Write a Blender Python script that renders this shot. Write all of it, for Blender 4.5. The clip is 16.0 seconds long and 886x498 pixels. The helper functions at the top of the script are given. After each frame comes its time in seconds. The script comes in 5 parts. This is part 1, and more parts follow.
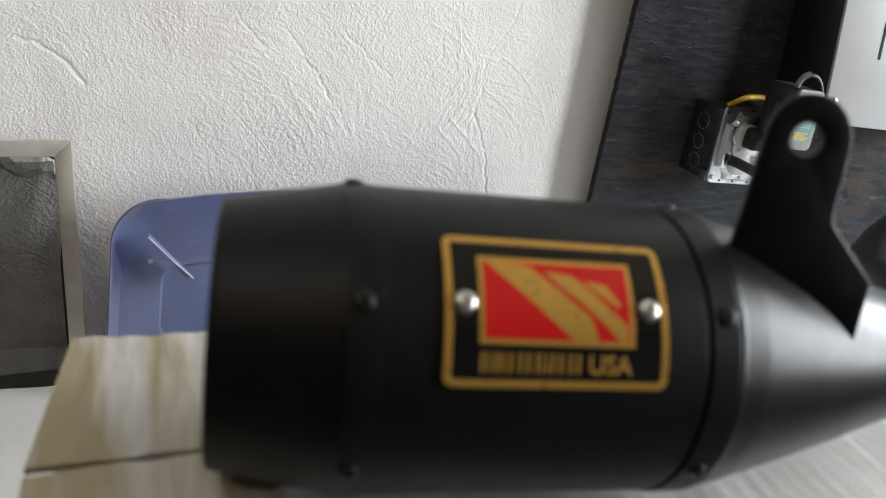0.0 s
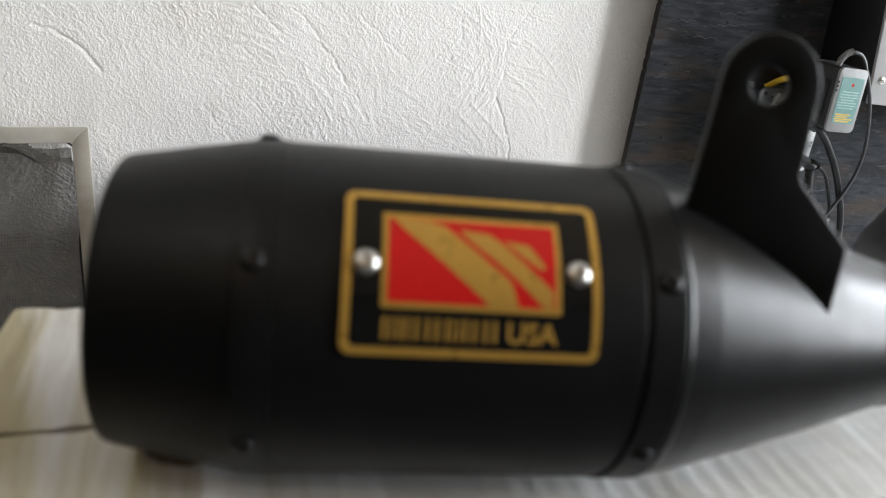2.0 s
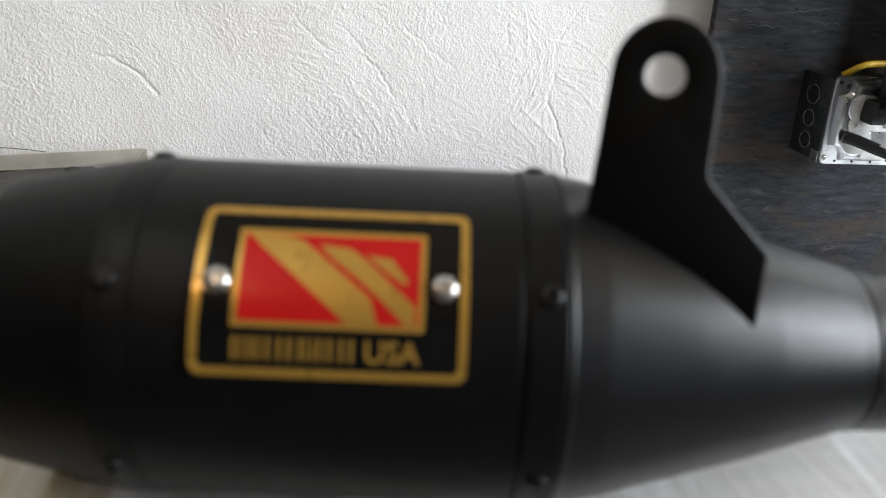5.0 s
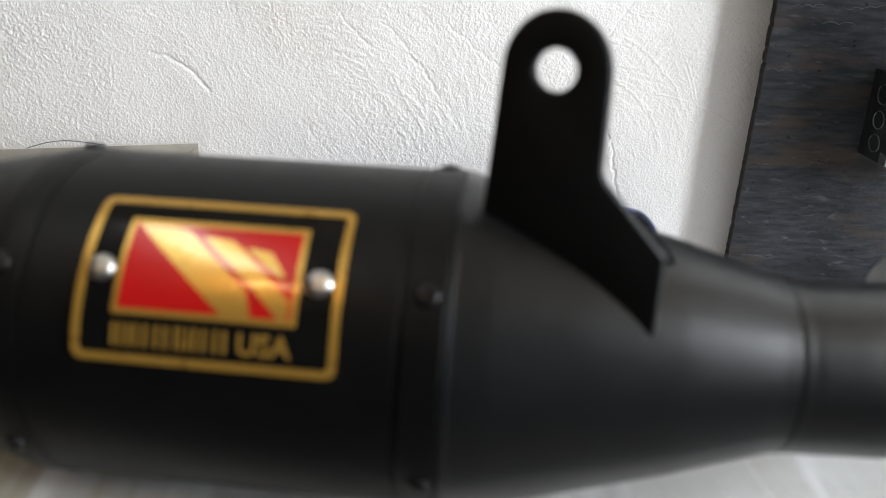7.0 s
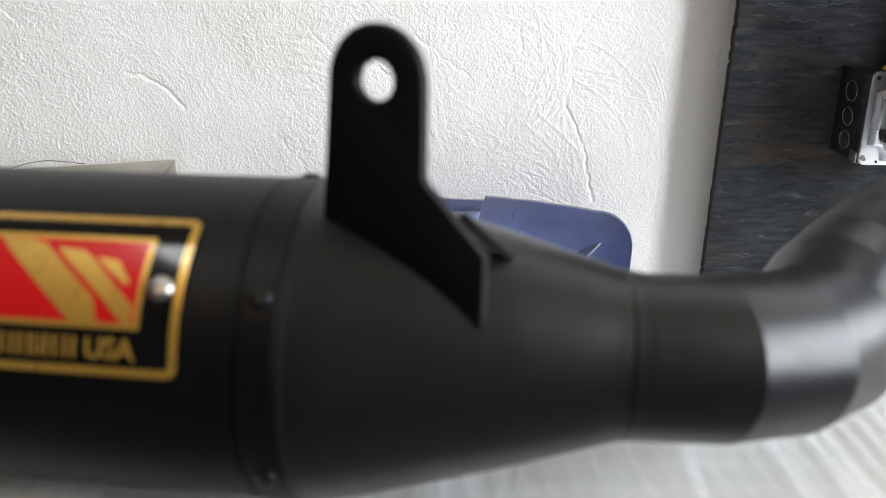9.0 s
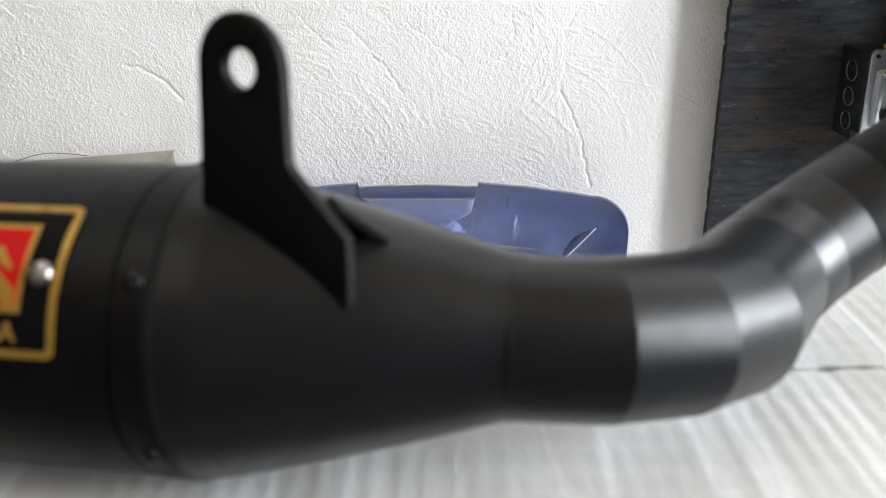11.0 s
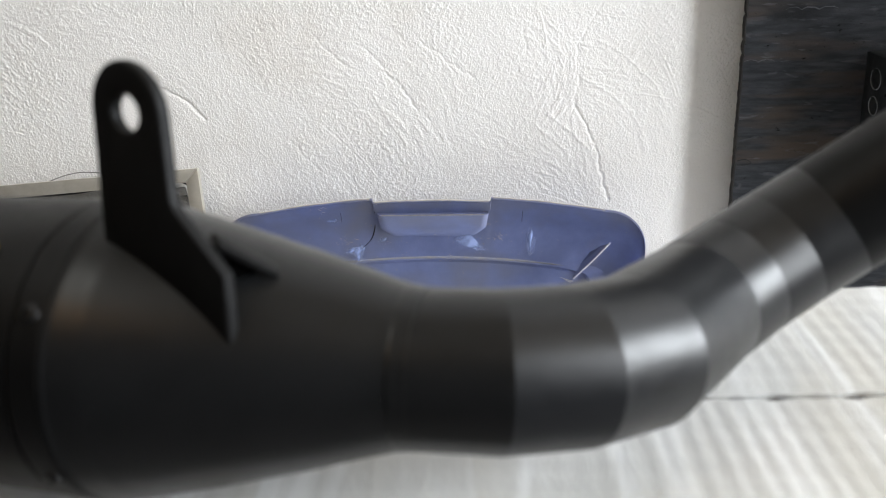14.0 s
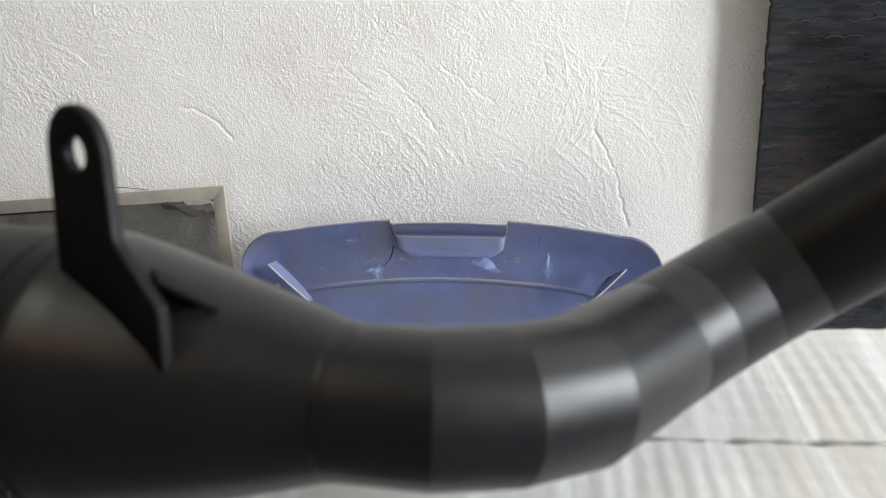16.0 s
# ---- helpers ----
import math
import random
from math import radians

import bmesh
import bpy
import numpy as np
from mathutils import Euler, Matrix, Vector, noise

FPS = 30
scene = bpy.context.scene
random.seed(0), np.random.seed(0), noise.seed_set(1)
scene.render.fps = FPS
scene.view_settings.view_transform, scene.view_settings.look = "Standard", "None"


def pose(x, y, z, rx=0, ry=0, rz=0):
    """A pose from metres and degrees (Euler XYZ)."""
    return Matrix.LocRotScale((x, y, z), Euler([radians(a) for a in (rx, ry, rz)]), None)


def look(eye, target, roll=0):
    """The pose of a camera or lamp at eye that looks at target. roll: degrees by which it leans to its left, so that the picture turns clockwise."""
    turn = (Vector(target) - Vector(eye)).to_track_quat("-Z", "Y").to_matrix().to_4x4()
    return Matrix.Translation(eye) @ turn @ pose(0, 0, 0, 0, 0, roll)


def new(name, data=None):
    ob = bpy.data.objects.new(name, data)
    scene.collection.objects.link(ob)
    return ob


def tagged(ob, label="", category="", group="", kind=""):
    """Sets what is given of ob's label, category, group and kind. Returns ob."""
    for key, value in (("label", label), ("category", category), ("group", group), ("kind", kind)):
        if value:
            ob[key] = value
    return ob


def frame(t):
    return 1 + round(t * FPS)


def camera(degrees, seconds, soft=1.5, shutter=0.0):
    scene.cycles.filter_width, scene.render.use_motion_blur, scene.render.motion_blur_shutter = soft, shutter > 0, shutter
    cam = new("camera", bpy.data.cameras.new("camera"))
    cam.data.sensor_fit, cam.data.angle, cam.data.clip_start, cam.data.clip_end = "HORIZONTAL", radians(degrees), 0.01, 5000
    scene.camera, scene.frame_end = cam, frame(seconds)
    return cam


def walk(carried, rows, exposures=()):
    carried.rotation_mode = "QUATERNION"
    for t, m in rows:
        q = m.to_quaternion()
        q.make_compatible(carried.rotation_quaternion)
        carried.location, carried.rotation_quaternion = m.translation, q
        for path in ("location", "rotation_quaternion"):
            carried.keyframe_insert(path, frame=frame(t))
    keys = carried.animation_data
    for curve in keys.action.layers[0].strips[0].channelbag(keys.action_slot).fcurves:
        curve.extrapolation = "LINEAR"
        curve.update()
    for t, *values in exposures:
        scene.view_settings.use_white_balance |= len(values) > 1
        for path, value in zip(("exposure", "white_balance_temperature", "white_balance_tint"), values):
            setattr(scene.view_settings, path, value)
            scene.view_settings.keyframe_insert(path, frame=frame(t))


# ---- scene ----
cam = camera(61.4, 16.0, soft=1.1)
cam.data.dof.use_dof = True
cam.data.dof.focus_distance = 0.95
cam.data.dof.aperture_fstop = 8.6
METRES, EYE, TILT, LEAN, TURN = 0.37, 0.555, -23.726, -10.932, -21.213
ROWS = [
    (0.0, 0.0, 0.0, 0.0, 0.0, 0.0, -0.0),
    (0.5, 0.0257, 0.0101, -0.0062, 1.01, 0.56, 0.1),
    (1.0, 0.0552, 0.0251, -0.017, 1.94, 0.36, 0.07),
    (1.5, 0.0828, 0.0431, -0.024, 2.98, 0.13, 0.13),
    (2.0, 0.1138, 0.0602, -0.0313, 4.1, -0.23, -0.12),
    (2.5, 0.14, 0.072, -0.0375, 5.15, 0.05, -0.15),
    (3.0, 0.169, 0.0858, -0.0402, 6.33, -0.26, -0.12),
    (5.5, 0.3262, 0.1261, -0.0264, 14.17, 0.52, 0.59),
    (6.0, 0.3638, 0.1406, -0.0265, 16.31, 0.32, -0.3),
    (6.5, 0.3962, 0.1537, -0.0265, 18.21, 0.21, -0.74),
    (7.0, 0.4326, 0.1644, -0.0308, 18.82, 0.42, -0.74),
    (7.5, 0.4648, 0.1719, -0.0339, 19.05, 0.67, -0.44),
    (8.0, 0.5039, 0.1786, -0.0379, 19.4, 0.57, -0.13),
    (8.5, 0.537, 0.1796, -0.0386, 19.7, 0.8, 0.55),
    (9.0, 0.5735, 0.1833, -0.0368, 20.16, 1.1, 0.79),
    (9.5, 0.6042, 0.1895, -0.0373, 20.67, 1.01, 0.89),
    (10.0, 0.6398, 0.1983, -0.0423, 21.33, 0.43, 0.87),
    (12.5, 0.7671, 0.2481, -0.041, 24.93, 0.21, 1.95),
    (13.0, 0.7905, 0.255, -0.0404, 25.63, 0.56, 1.94),
    (13.5, 0.8112, 0.2619, -0.0357, 26.35, 0.54, 1.66),
    (14.0, 0.835, 0.2703, -0.0246, 27.2, 0.96, 1.26),
    (14.5, 0.8578, 0.2777, -0.0172, 28.04, 1.53, 0.83),
    (15.0, 0.885, 0.285, -0.0112, 29.0, 1.95, 0.54),
    (15.5, 0.9084, 0.2936, -0.0067, 29.89, 2.21, 0.09),
    (16.0, 0.9339, 0.3026, -0.0034, 30.78, 2.14, -0.35),
]
walk(cam, [(t, pose(0, 0, EYE, TILT, LEAN, TURN) @ pose(METRES * x, METRES * y, METRES * z, 90 + pitch, roll, yaw)) for t, x, y, z, yaw, pitch, roll in ROWS], exposures=[(0.0, -0.17, 6680, 12), (1.0, -0.10, 6680, 12), (3.0, -0.02, 6600, 12), (6.0, 0.07, 6560, 12), (9.0, 0.17, 6540, 12), (12.5, 0.12, 6580, 12), (16.0, 0.0, 6700, 12)])

# ---- light ----
world = bpy.data.worlds.new("world")
scene.world = world
world.use_nodes = True
wn = world.node_tree
sky = wn.nodes.new("ShaderNodeTexSky")
sky.sky_type, sky.sun_disc = "NISHITA", False
sky.sun_elevation, sky.sun_rotation = radians(35), radians(60)
wn.links.new(sky.outputs[0], wn.nodes["Background"].inputs[0])
wn.nodes["Background"].inputs[1].default_value = 0.1


def window_lamp(name, eye, target, w, h, watts, colour):
    lamp = bpy.data.lights.new(name, "AREA")
    lamp.shape, lamp.size, lamp.size_y, lamp.energy, lamp.color = "RECTANGLE", w, h, watts, colour
    ob = new(name, lamp)
    ob.matrix_world = look(eye, target)
    return ob


window_lamp("daylight_side", (2.68, -0.98, 1.40), (0.3, 0.40, 0.6), 0.60, 1.75, 88, (0.885, 0.95, 1.0))
window_lamp("daylight_near", (2.68, 0.22, 1.08), (0.3, 0.20, 0.66), 0.7, 1.0, 72, (0.87, 0.945, 1.0))
window_lamp("ceiling_tube", (-0.87, -0.20, 2.325), (-0.87, -0.20, 0.0), 0.17, 1.0, 8.0, (0.96, 1.0, 0.96))
window_lamp("ceiling_bulb", (-0.96, -1.08, 2.325), (-0.96, -1.08, 0.0), 0.20, 0.20, 4.0, (1.0, 0.60, 0.25))

# ---- materials ----


def mat(name, c1, c2=None, scale=30.0, rough=0.5, rough2=None, metal=0.0, bump=0.0, bscale=300.0, stretch=(1, 1, 1), spec=0.5, coat=0.0, stain=None, stain_scale=6.0, stain_at=(0.55, 0.7), flecks=(), bdist=0.001, crisp=None, bare=None):
    """Two colours mixed by noise, a stain colour at a larger scale, roughness variation and fine bump; crisp: the noise
    values between which the bump steps up; bare: a colour spread over the low x end, leaving pale streaks that paint
    lit ridges.
    """
    m = bpy.data.materials.new(name)
    m.use_nodes = True
    nt = m.node_tree
    b = nt.nodes["Principled BSDF"]
    co = nt.nodes.new("ShaderNodeTexCoord")
    mp = nt.nodes.new("ShaderNodeMapping")
    mp.inputs["Scale"].default_value = stretch
    nt.links.new(co.outputs["Object"], mp.inputs[0])

    def noise_node(sc, detail=6.0):
        n = nt.nodes.new("ShaderNodeTexNoise")
        n.inputs["Scale"].default_value, n.inputs["Detail"].default_value, n.inputs["Roughness"].default_value = sc, detail, 0.6
        nt.links.new(mp.outputs[0], n.inputs["Vector"])
        return n.outputs["Fac"]

    def mix(fac, a, c):
        x = nt.nodes.new("ShaderNodeMix")
        x.data_type = "RGBA"
        nt.links.new(fac, x.inputs[0])
        for k, v in ((6, a), (7, c)):
            if isinstance(v, tuple):
                x.inputs[k].default_value = (*v, 1)
            else:
                nt.links.new(v, x.inputs[k])
        return x.outputs[2]

    def ramp(fac, lo, hi):
        r = nt.nodes.new("ShaderNodeMapRange")
        r.inputs[1].default_value, r.inputs[2].default_value = lo, hi
        nt.links.new(fac, r.inputs[0])
        return r.outputs[0]

    base = mix(ramp(noise_node(scale), 0.35, 0.65), c1, c2 or tuple(0.75 * v for v in c1))
    if stain:
        base = mix(ramp(noise_node(stain_scale, 3.0), *stain_at), base, stain)
    for colour, fleck_scale, fleck_stretch, lo, hi in flecks:
        fm = nt.nodes.new("ShaderNodeMapping")
        fm.inputs["Scale"].default_value = fleck_stretch
        nt.links.new(co.outputs["Object"], fm.inputs[0])
        fn = nt.nodes.new("ShaderNodeTexNoise")
        fn.inputs["Scale"].default_value, fn.inputs["Detail"].default_value, fn.inputs["Distortion"].default_value = fleck_scale, 5.0, 0.6
        nt.links.new(fm.outputs[0], fn.inputs["Vector"])
        base = mix(ramp(fn.outputs["Fac"], lo, hi), base, colour)
    if bare:
        colour, x_lo, x_hi = bare
        sep, add = nt.nodes.new("ShaderNodeSeparateXYZ"), nt.nodes.new("ShaderNodeMath")
        nt.links.new(co.outputs["Object"], sep.inputs[0])
        bm_map, bn = nt.nodes.new("ShaderNodeMapping"), nt.nodes.new("ShaderNodeTexNoise")
        bm_map.inputs["Scale"].default_value = (1.0, 0.11, 0.11)
        bm_map.inputs["Rotation"].default_value = (0, 0, 0.06)
        bn.inputs["Scale"].default_value, bn.inputs["Detail"].default_value, bn.inputs["Distortion"].default_value = 62.0, 4.0, 0.25
        nt.links.new(co.outputs["Object"], bm_map.inputs[0])
        nt.links.new(bm_map.outputs[0], bn.inputs["Vector"])
        add.operation = "MULTIPLY_ADD"
        add.inputs[1].default_value = 2.6
        nt.links.new(bn.outputs["Fac"], add.inputs[0])
        fall = nt.nodes.new("ShaderNodeMapRange")
        fall.inputs[1].default_value, fall.inputs[2].default_value, fall.inputs[3].default_value, fall.inputs[4].default_value = x_lo, x_hi, -0.48, -1.75
        nt.links.new(sep.outputs[0], fall.inputs[0])
        nt.links.new(fall.outputs[0], add.inputs[2])
        base = mix(ramp(add.outputs[0], 0.30, 0.80), base, colour)
    nt.links.new(base, b.inputs["Base Color"])
    r = nt.nodes.new("ShaderNodeMapRange")
    r.inputs[1].default_value, r.inputs[2].default_value = 0.3, 0.7
    r.inputs[3].default_value, r.inputs[4].default_value = rough, rough2 if rough2 is not None else min(1.0, rough * 1.25)
    nt.links.new(noise_node(scale * 2.3), r.inputs[0])
    nt.links.new(r.outputs[0], b.inputs["Roughness"])
    b.inputs["Metallic"].default_value = metal
    b.inputs["Specular IOR Level"].default_value = spec
    b.inputs["Coat Weight"].default_value = coat
    b.inputs["Coat Roughness"].default_value = 0.07
    if bump:
        bp = nt.nodes.new("ShaderNodeBump")
        bp.inputs["Strength"].default_value, bp.inputs["Distance"].default_value = bump, bdist
        nt.links.new(ramp(noise_node(bscale, 2.0), *crisp) if crisp else noise_node(bscale, 4.0), bp.inputs["Height"])
        nt.links.new(bp.outputs[0], b.inputs["Normal"])
    return m


PLASTER = mat("painted_plaster", (0.88, 0.86, 0.835), (0.85, 0.83, 0.80), 14, 0.75, bump=1.0, bdist=0.00034, bscale=390, crisp=(0.46, 0.64), spec=0.3, stain=(0.79, 0.75, 0.70), stain_scale=5, stain_at=(0.58, 0.85))
# walls out of view: tones chosen to limit bounce and reflections, darkest to the west
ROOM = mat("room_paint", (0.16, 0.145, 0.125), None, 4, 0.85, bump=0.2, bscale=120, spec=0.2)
ROOM_DARK = mat("low_fill_west", (0.055, 0.053, 0.050), None, 4, 0.85, bump=0.2, bscale=120, spec=0.2)
ROOM_DIM = mat("low_fill_south", (0.125, 0.124, 0.124), None, 4, 0.85, bump=0.2, bscale=120, spec=0.2)
CEILING = mat("ceiling_paint", (0.44, 0.365, 0.27), None, 4, 0.85, bump=0.2, bscale=120, spec=0.2)
CONCRETE = mat("concrete", (0.16, 0.155, 0.15), (0.11, 0.105, 0.10), 6, 0.8, bump=0.4, bscale=90)
WHITE_TOP = mat("white_laminate", (0.86, 0.87, 0.88), (0.80, 0.81, 0.82), 9, 0.45, bump=0.05)
BLACK_COAT = mat("black_powder_coat", (0.0029, 0.0030, 0.0033), (0.0044, 0.0045, 0.0048), 60, 0.41, 0.48, bump=0.08, bscale=1500, spec=0.19)
CONE_COAT = mat("satin_black_coat", (0.0048, 0.0052, 0.0058), (0.0064, 0.0068, 0.0075), 60, 0.31, 0.37, bump=0.08, bscale=1500, spec=0.39)
PIPE_COAT = mat("satin_pipe_coat", (0.0062, 0.0068, 0.0080), (0.0092, 0.0098, 0.0112), 50, 0.32, 0.38, bump=0.06, bscale=1500, spec=0.39)
BRACKET_COAT = mat("bracket_coat", (0.0042, 0.0042, 0.0044), (0.0058, 0.0058, 0.0060), 80, 0.48, 0.58, bump=0.1, bscale=1500, spec=0.19)
# darker copy of the bracket coat: shade under the tab put into the colour
SHADED_COAT = mat("shaded_black_coat", (0.0015, 0.0015, 0.0015), None, 80, 0.8, spec=0.02)
BOLT_BLACK = mat("black_oxide", (0.015, 0.015, 0.016), None, 300, 0.3, 0.4, metal=0.6)
STEEL = mat("stainless_steel", (0.66, 0.65, 0.62), (0.5, 0.49, 0.46), 400, 0.24, 0.36, metal=1.0)
BADGE_BLACK = mat("badge_black", (0.006, 0.006, 0.006), None, 50, 0.10, 0.14, coat=0.2, spec=0.2)
BADGE_GOLD = mat("badge_gold", (0.57, 0.325, 0.058), (0.55, 0.31, 0.055), 60, 0.27, 0.29, metal=0.45, coat=0.45)
BADGE_RED = mat("badge_red", (0.60, 0.010, 0.010), (0.57, 0.009, 0.009), 40, 0.2, 0.24, coat=0.4, spec=0.2)
# tan left end; the pale streaks left in it are painted light on ridges
CARD = mat("pale_cardboard", (0.605, 0.602, 0.585), (0.55, 0.545, 0.525), 22, 0.85, bump=0.35, bscale=260, spec=0.2, stretch=(3, 0.6, 1), stain=(0.56, 0.543, 0.50), stain_scale=5, stain_at=(0.48, 0.72), flecks=(((0.72, 0.72, 0.71), 17.0, (2.6, 0.20, 1), 0.52, 0.62), ((0.25, 0.20, 0.14), 150.0, (1, 1, 1), 0.72, 0.80)), bare=((0.40, 0.355, 0.245), -0.30, -0.08))
CARD_EDGE = mat("cardboard_core", (0.16, 0.10, 0.055), (0.09, 0.055, 0.03), 200, 0.9)
BROWN_CARD = mat("brown_cardboard", (0.19, 0.135, 0.08), (0.11, 0.075, 0.042), 120, 0.9, bump=0.5, bscale=200)
BLUE = mat("blue_polypropylene", (0.222, 0.264, 0.475), (0.165, 0.199, 0.380), 18, 0.42, 0.55, bump=0.15, bscale=400, spec=0.22, stain=(0.255, 0.255, 0.29), stain_scale=9, stain_at=(0.42, 0.74), flecks=(((0.32, 0.31, 0.31), 240.0, (1, 1, 1), 0.70, 0.76),))
# the lid's blue darkened, so the ribs carry their shade as colour
SHADE_BLUE = mat("shaded_blue_plastic", (0.05, 0.058, 0.12), (0.035, 0.04, 0.08), 120, 0.5)
LIP_DUST = mat("beige_dust", (0.50, 0.46, 0.40), (0.36, 0.34, 0.34), 140, 0.9)
SCUFF = mat("scuffed_blue_plastic", (0.28, 0.355, 0.62), (0.24, 0.305, 0.54), 160, 0.6)
snt = SCUFF.node_tree
s_co, s_map, s_len, s_noise = (snt.nodes.new("ShaderNode" + k) for k in ("TexCoord", "Mapping", "TexGradient", "TexNoise"))
s_map.inputs["Location"].default_value, s_map.inputs["Scale"].default_value = (-1, -1, -1), (2, 2, 2)
s_len.gradient_type = "SPHERICAL"
s_noise.inputs["Scale"].default_value = 4.0
s_mul, s_mr, s_mix, s_tr = snt.nodes.new("ShaderNodeMath"), snt.nodes.new("ShaderNodeMapRange"), snt.nodes.new("ShaderNodeMixShader"), snt.nodes.new("ShaderNodeBsdfTransparent")
s_mul.operation = "MULTIPLY"
s_mr.inputs[1].default_value, s_mr.inputs[2].default_value = 0.05, 0.42
for a_out, b_in in ((s_co.outputs["Generated"], s_map.inputs[0]), (s_map.outputs[0], s_len.inputs[0]), (s_co.outputs["Generated"], s_noise.inputs["Vector"]), (s_len.outputs["Fac"], s_mul.inputs[0]), (s_noise.outputs["Fac"], s_mul.inputs[1]), (s_mul.outputs[0], s_mr.inputs[0]), (s_mr.outputs[0], s_mix.inputs[0]), (s_tr.outputs[0], s_mix.inputs[1]), (snt.nodes["Principled BSDF"].outputs[0], s_mix.inputs[2]), (s_mix.outputs[0], snt.nodes["Material Output"].inputs[0])):
    snt.links.new(a_out, b_in)
STRESS = mat("torn_plastic_edge", (0.50, 0.50, 0.58), (0.38, 0.38, 0.48), 200, 0.6)
DUST = mat("brown_dust", (0.26, 0.235, 0.22), (0.17, 0.165, 0.2), 160, 0.9)
SHELF_DUST = mat("grey_shelf_dust", (0.23, 0.22, 0.22), (0.18, 0.19, 0.26), 90, 0.9)
STRAW = mat("dry_straw", (0.44, 0.38, 0.28), (0.30, 0.25, 0.18), 300, 0.9)
ALU = mat("dull_aluminium", (0.55, 0.52, 0.46), (0.46, 0.43, 0.37), 40, 0.42, 0.55, metal=0.55, bump=0.1, bscale=200, stain=(0.44, 0.30, 0.16), stain_scale=7, stain_at=(0.62, 0.75))
PLY = mat("black_stained_plywood", (0.036, 0.038, 0.042), (0.017, 0.018, 0.021), 26, 0.65, 0.8, bump=0.8, bscale=110, stretch=(1, 1, 6), spec=0.08, stain=(0.046, 0.036, 0.029), stain_scale=5, stain_at=(0.50, 0.66), flecks=(((0.013, 0.0132, 0.0145), 9.0, (1, 1, 2.2), 0.54, 0.72), ((0.085, 0.088, 0.096), 30.0, (1.1, 1, 4), 0.60, 0.82), ((0.004, 0.004, 0.004), 130.0, (1, 1, 2), 0.66, 0.74)))
WORN = mat("worn_veneer", (0.085, 0.088, 0.096), (0.03, 0.031, 0.035), 120, 0.7, stretch=(1, 1, 3))
PLY_EDGE = mat("dark_plywood_edge", (0.012, 0.010, 0.009), None, 60, 0.8)
GALV = mat("galvanised_steel", (0.60, 0.61, 0.62), (0.42, 0.43, 0.44), 30, 0.26, 0.34, metal=1.0)
GALV_DARK = mat("dull_galvanised_steel", (0.07, 0.075, 0.077), (0.04, 0.044, 0.046), 60, 0.4, 0.5, metal=0.8)
GALV_MID = mat("worn_zinc", (0.30, 0.31, 0.32), (0.16, 0.165, 0.17), 200, 0.4, 0.5, metal=0.8)
PRINT = mat("pale_print", (0.32, 0.45, 0.43), (0.18, 0.31, 0.29), 700, 0.5)
CORD_BLACK = mat("black_cord", (0.005, 0.005, 0.0055), None, 90, 0.45, 0.55, spec=0.22)
OUTLET = mat("pale_receptacle", (0.5, 0.5, 0.48), None, 90, 0.4)
RUBBER = mat("black_rubber", (0.008, 0.008, 0.0085), (0.013, 0.013, 0.0135), 90, 0.45, 0.6, spec=0.25)
CORD_GREY = mat("dark_grey_cord", (0.025, 0.025, 0.026), (0.018, 0.018, 0.019), 90, 0.4, 0.5)
YELLOW = mat("yellow_cable_jacket", (0.62, 0.40, 0.02), (0.5, 0.31, 0.015), 90, 0.4)
ADAPTER = mat("black_abs_plastic", (0.012, 0.012, 0.013), None, 120, 0.4, 0.55)
GREY_PLASTIC = mat("grey_plastic", (0.21, 0.21, 0.21), (0.18, 0.18, 0.18), 120, 0.45)
TEAL = mat("teal_label", (0.12, 0.24, 0.225), (0.10, 0.215, 0.20), 100, 0.4)
PAPER = mat("white_print", (0.72, 0.72, 0.70), None, 100, 0.6)
LABEL_YELLOW = mat("yellow_print", (0.55, 0.38, 0.06), None, 200, 0.5)
CABINET_WHITE = mat("white_enamel", (0.43, 0.43, 0.43), (0.39, 0.39, 0.39), 12, 0.35)
CABINET_BLACK = mat("black_enamel", (0.014, 0.014, 0.015), None, 12, 0.4)
DARK = mat("dark_void", (0.004, 0.004, 0.004), None, 50, 0.8)

m = bpy.data.materials.new("insect_screen")
m.use_nodes = True
nt = m.node_tree
pb = nt.nodes["Principled BSDF"]
pb.inputs["Base Color"].default_value = (0.048, 0.044, 0.037, 1)
pb.inputs["Roughness"].default_value = 0.6
tr = nt.nodes.new("ShaderNodeBsdfTransparent")
mx = nt.nodes.new("ShaderNodeMixShader")
tc, nz, mr = nt.nodes.new("ShaderNodeTexCoord"), nt.nodes.new("ShaderNodeTexNoise"), nt.nodes.new("ShaderNodeMapRange")
nz.inputs["Scale"].default_value, nz.inputs["Detail"].default_value = 9.0, 5.0
mr.inputs[1].default_value, mr.inputs[2].default_value, mr.inputs[3].default_value, mr.inputs[4].default_value = 0.35, 0.65, 0.52, 0.78
nt.links.new(tc.outputs["Object"], nz.inputs["Vector"])
nt.links.new(nz.outputs["Fac"], mr.inputs[0])
waves = []
for axis in ("X", "Z"):
    wv = nt.nodes.new("ShaderNodeTexWave")
    wv.wave_type, wv.bands_direction = "BANDS", axis
    wv.inputs["Scale"].default_value = 205.0
    nt.links.new(tc.outputs["Object"], wv.inputs["Vector"])
    waves.append(wv)
wmax, wadd = nt.nodes.new("ShaderNodeMath"), nt.nodes.new("ShaderNodeMath")
wmax.operation, wadd.operation, wadd.use_clamp = "MAXIMUM", "MULTIPLY_ADD", True
nt.links.new(waves[0].outputs["Fac"], wmax.inputs[0])
nt.links.new(waves[1].outputs["Fac"], wmax.inputs[1])
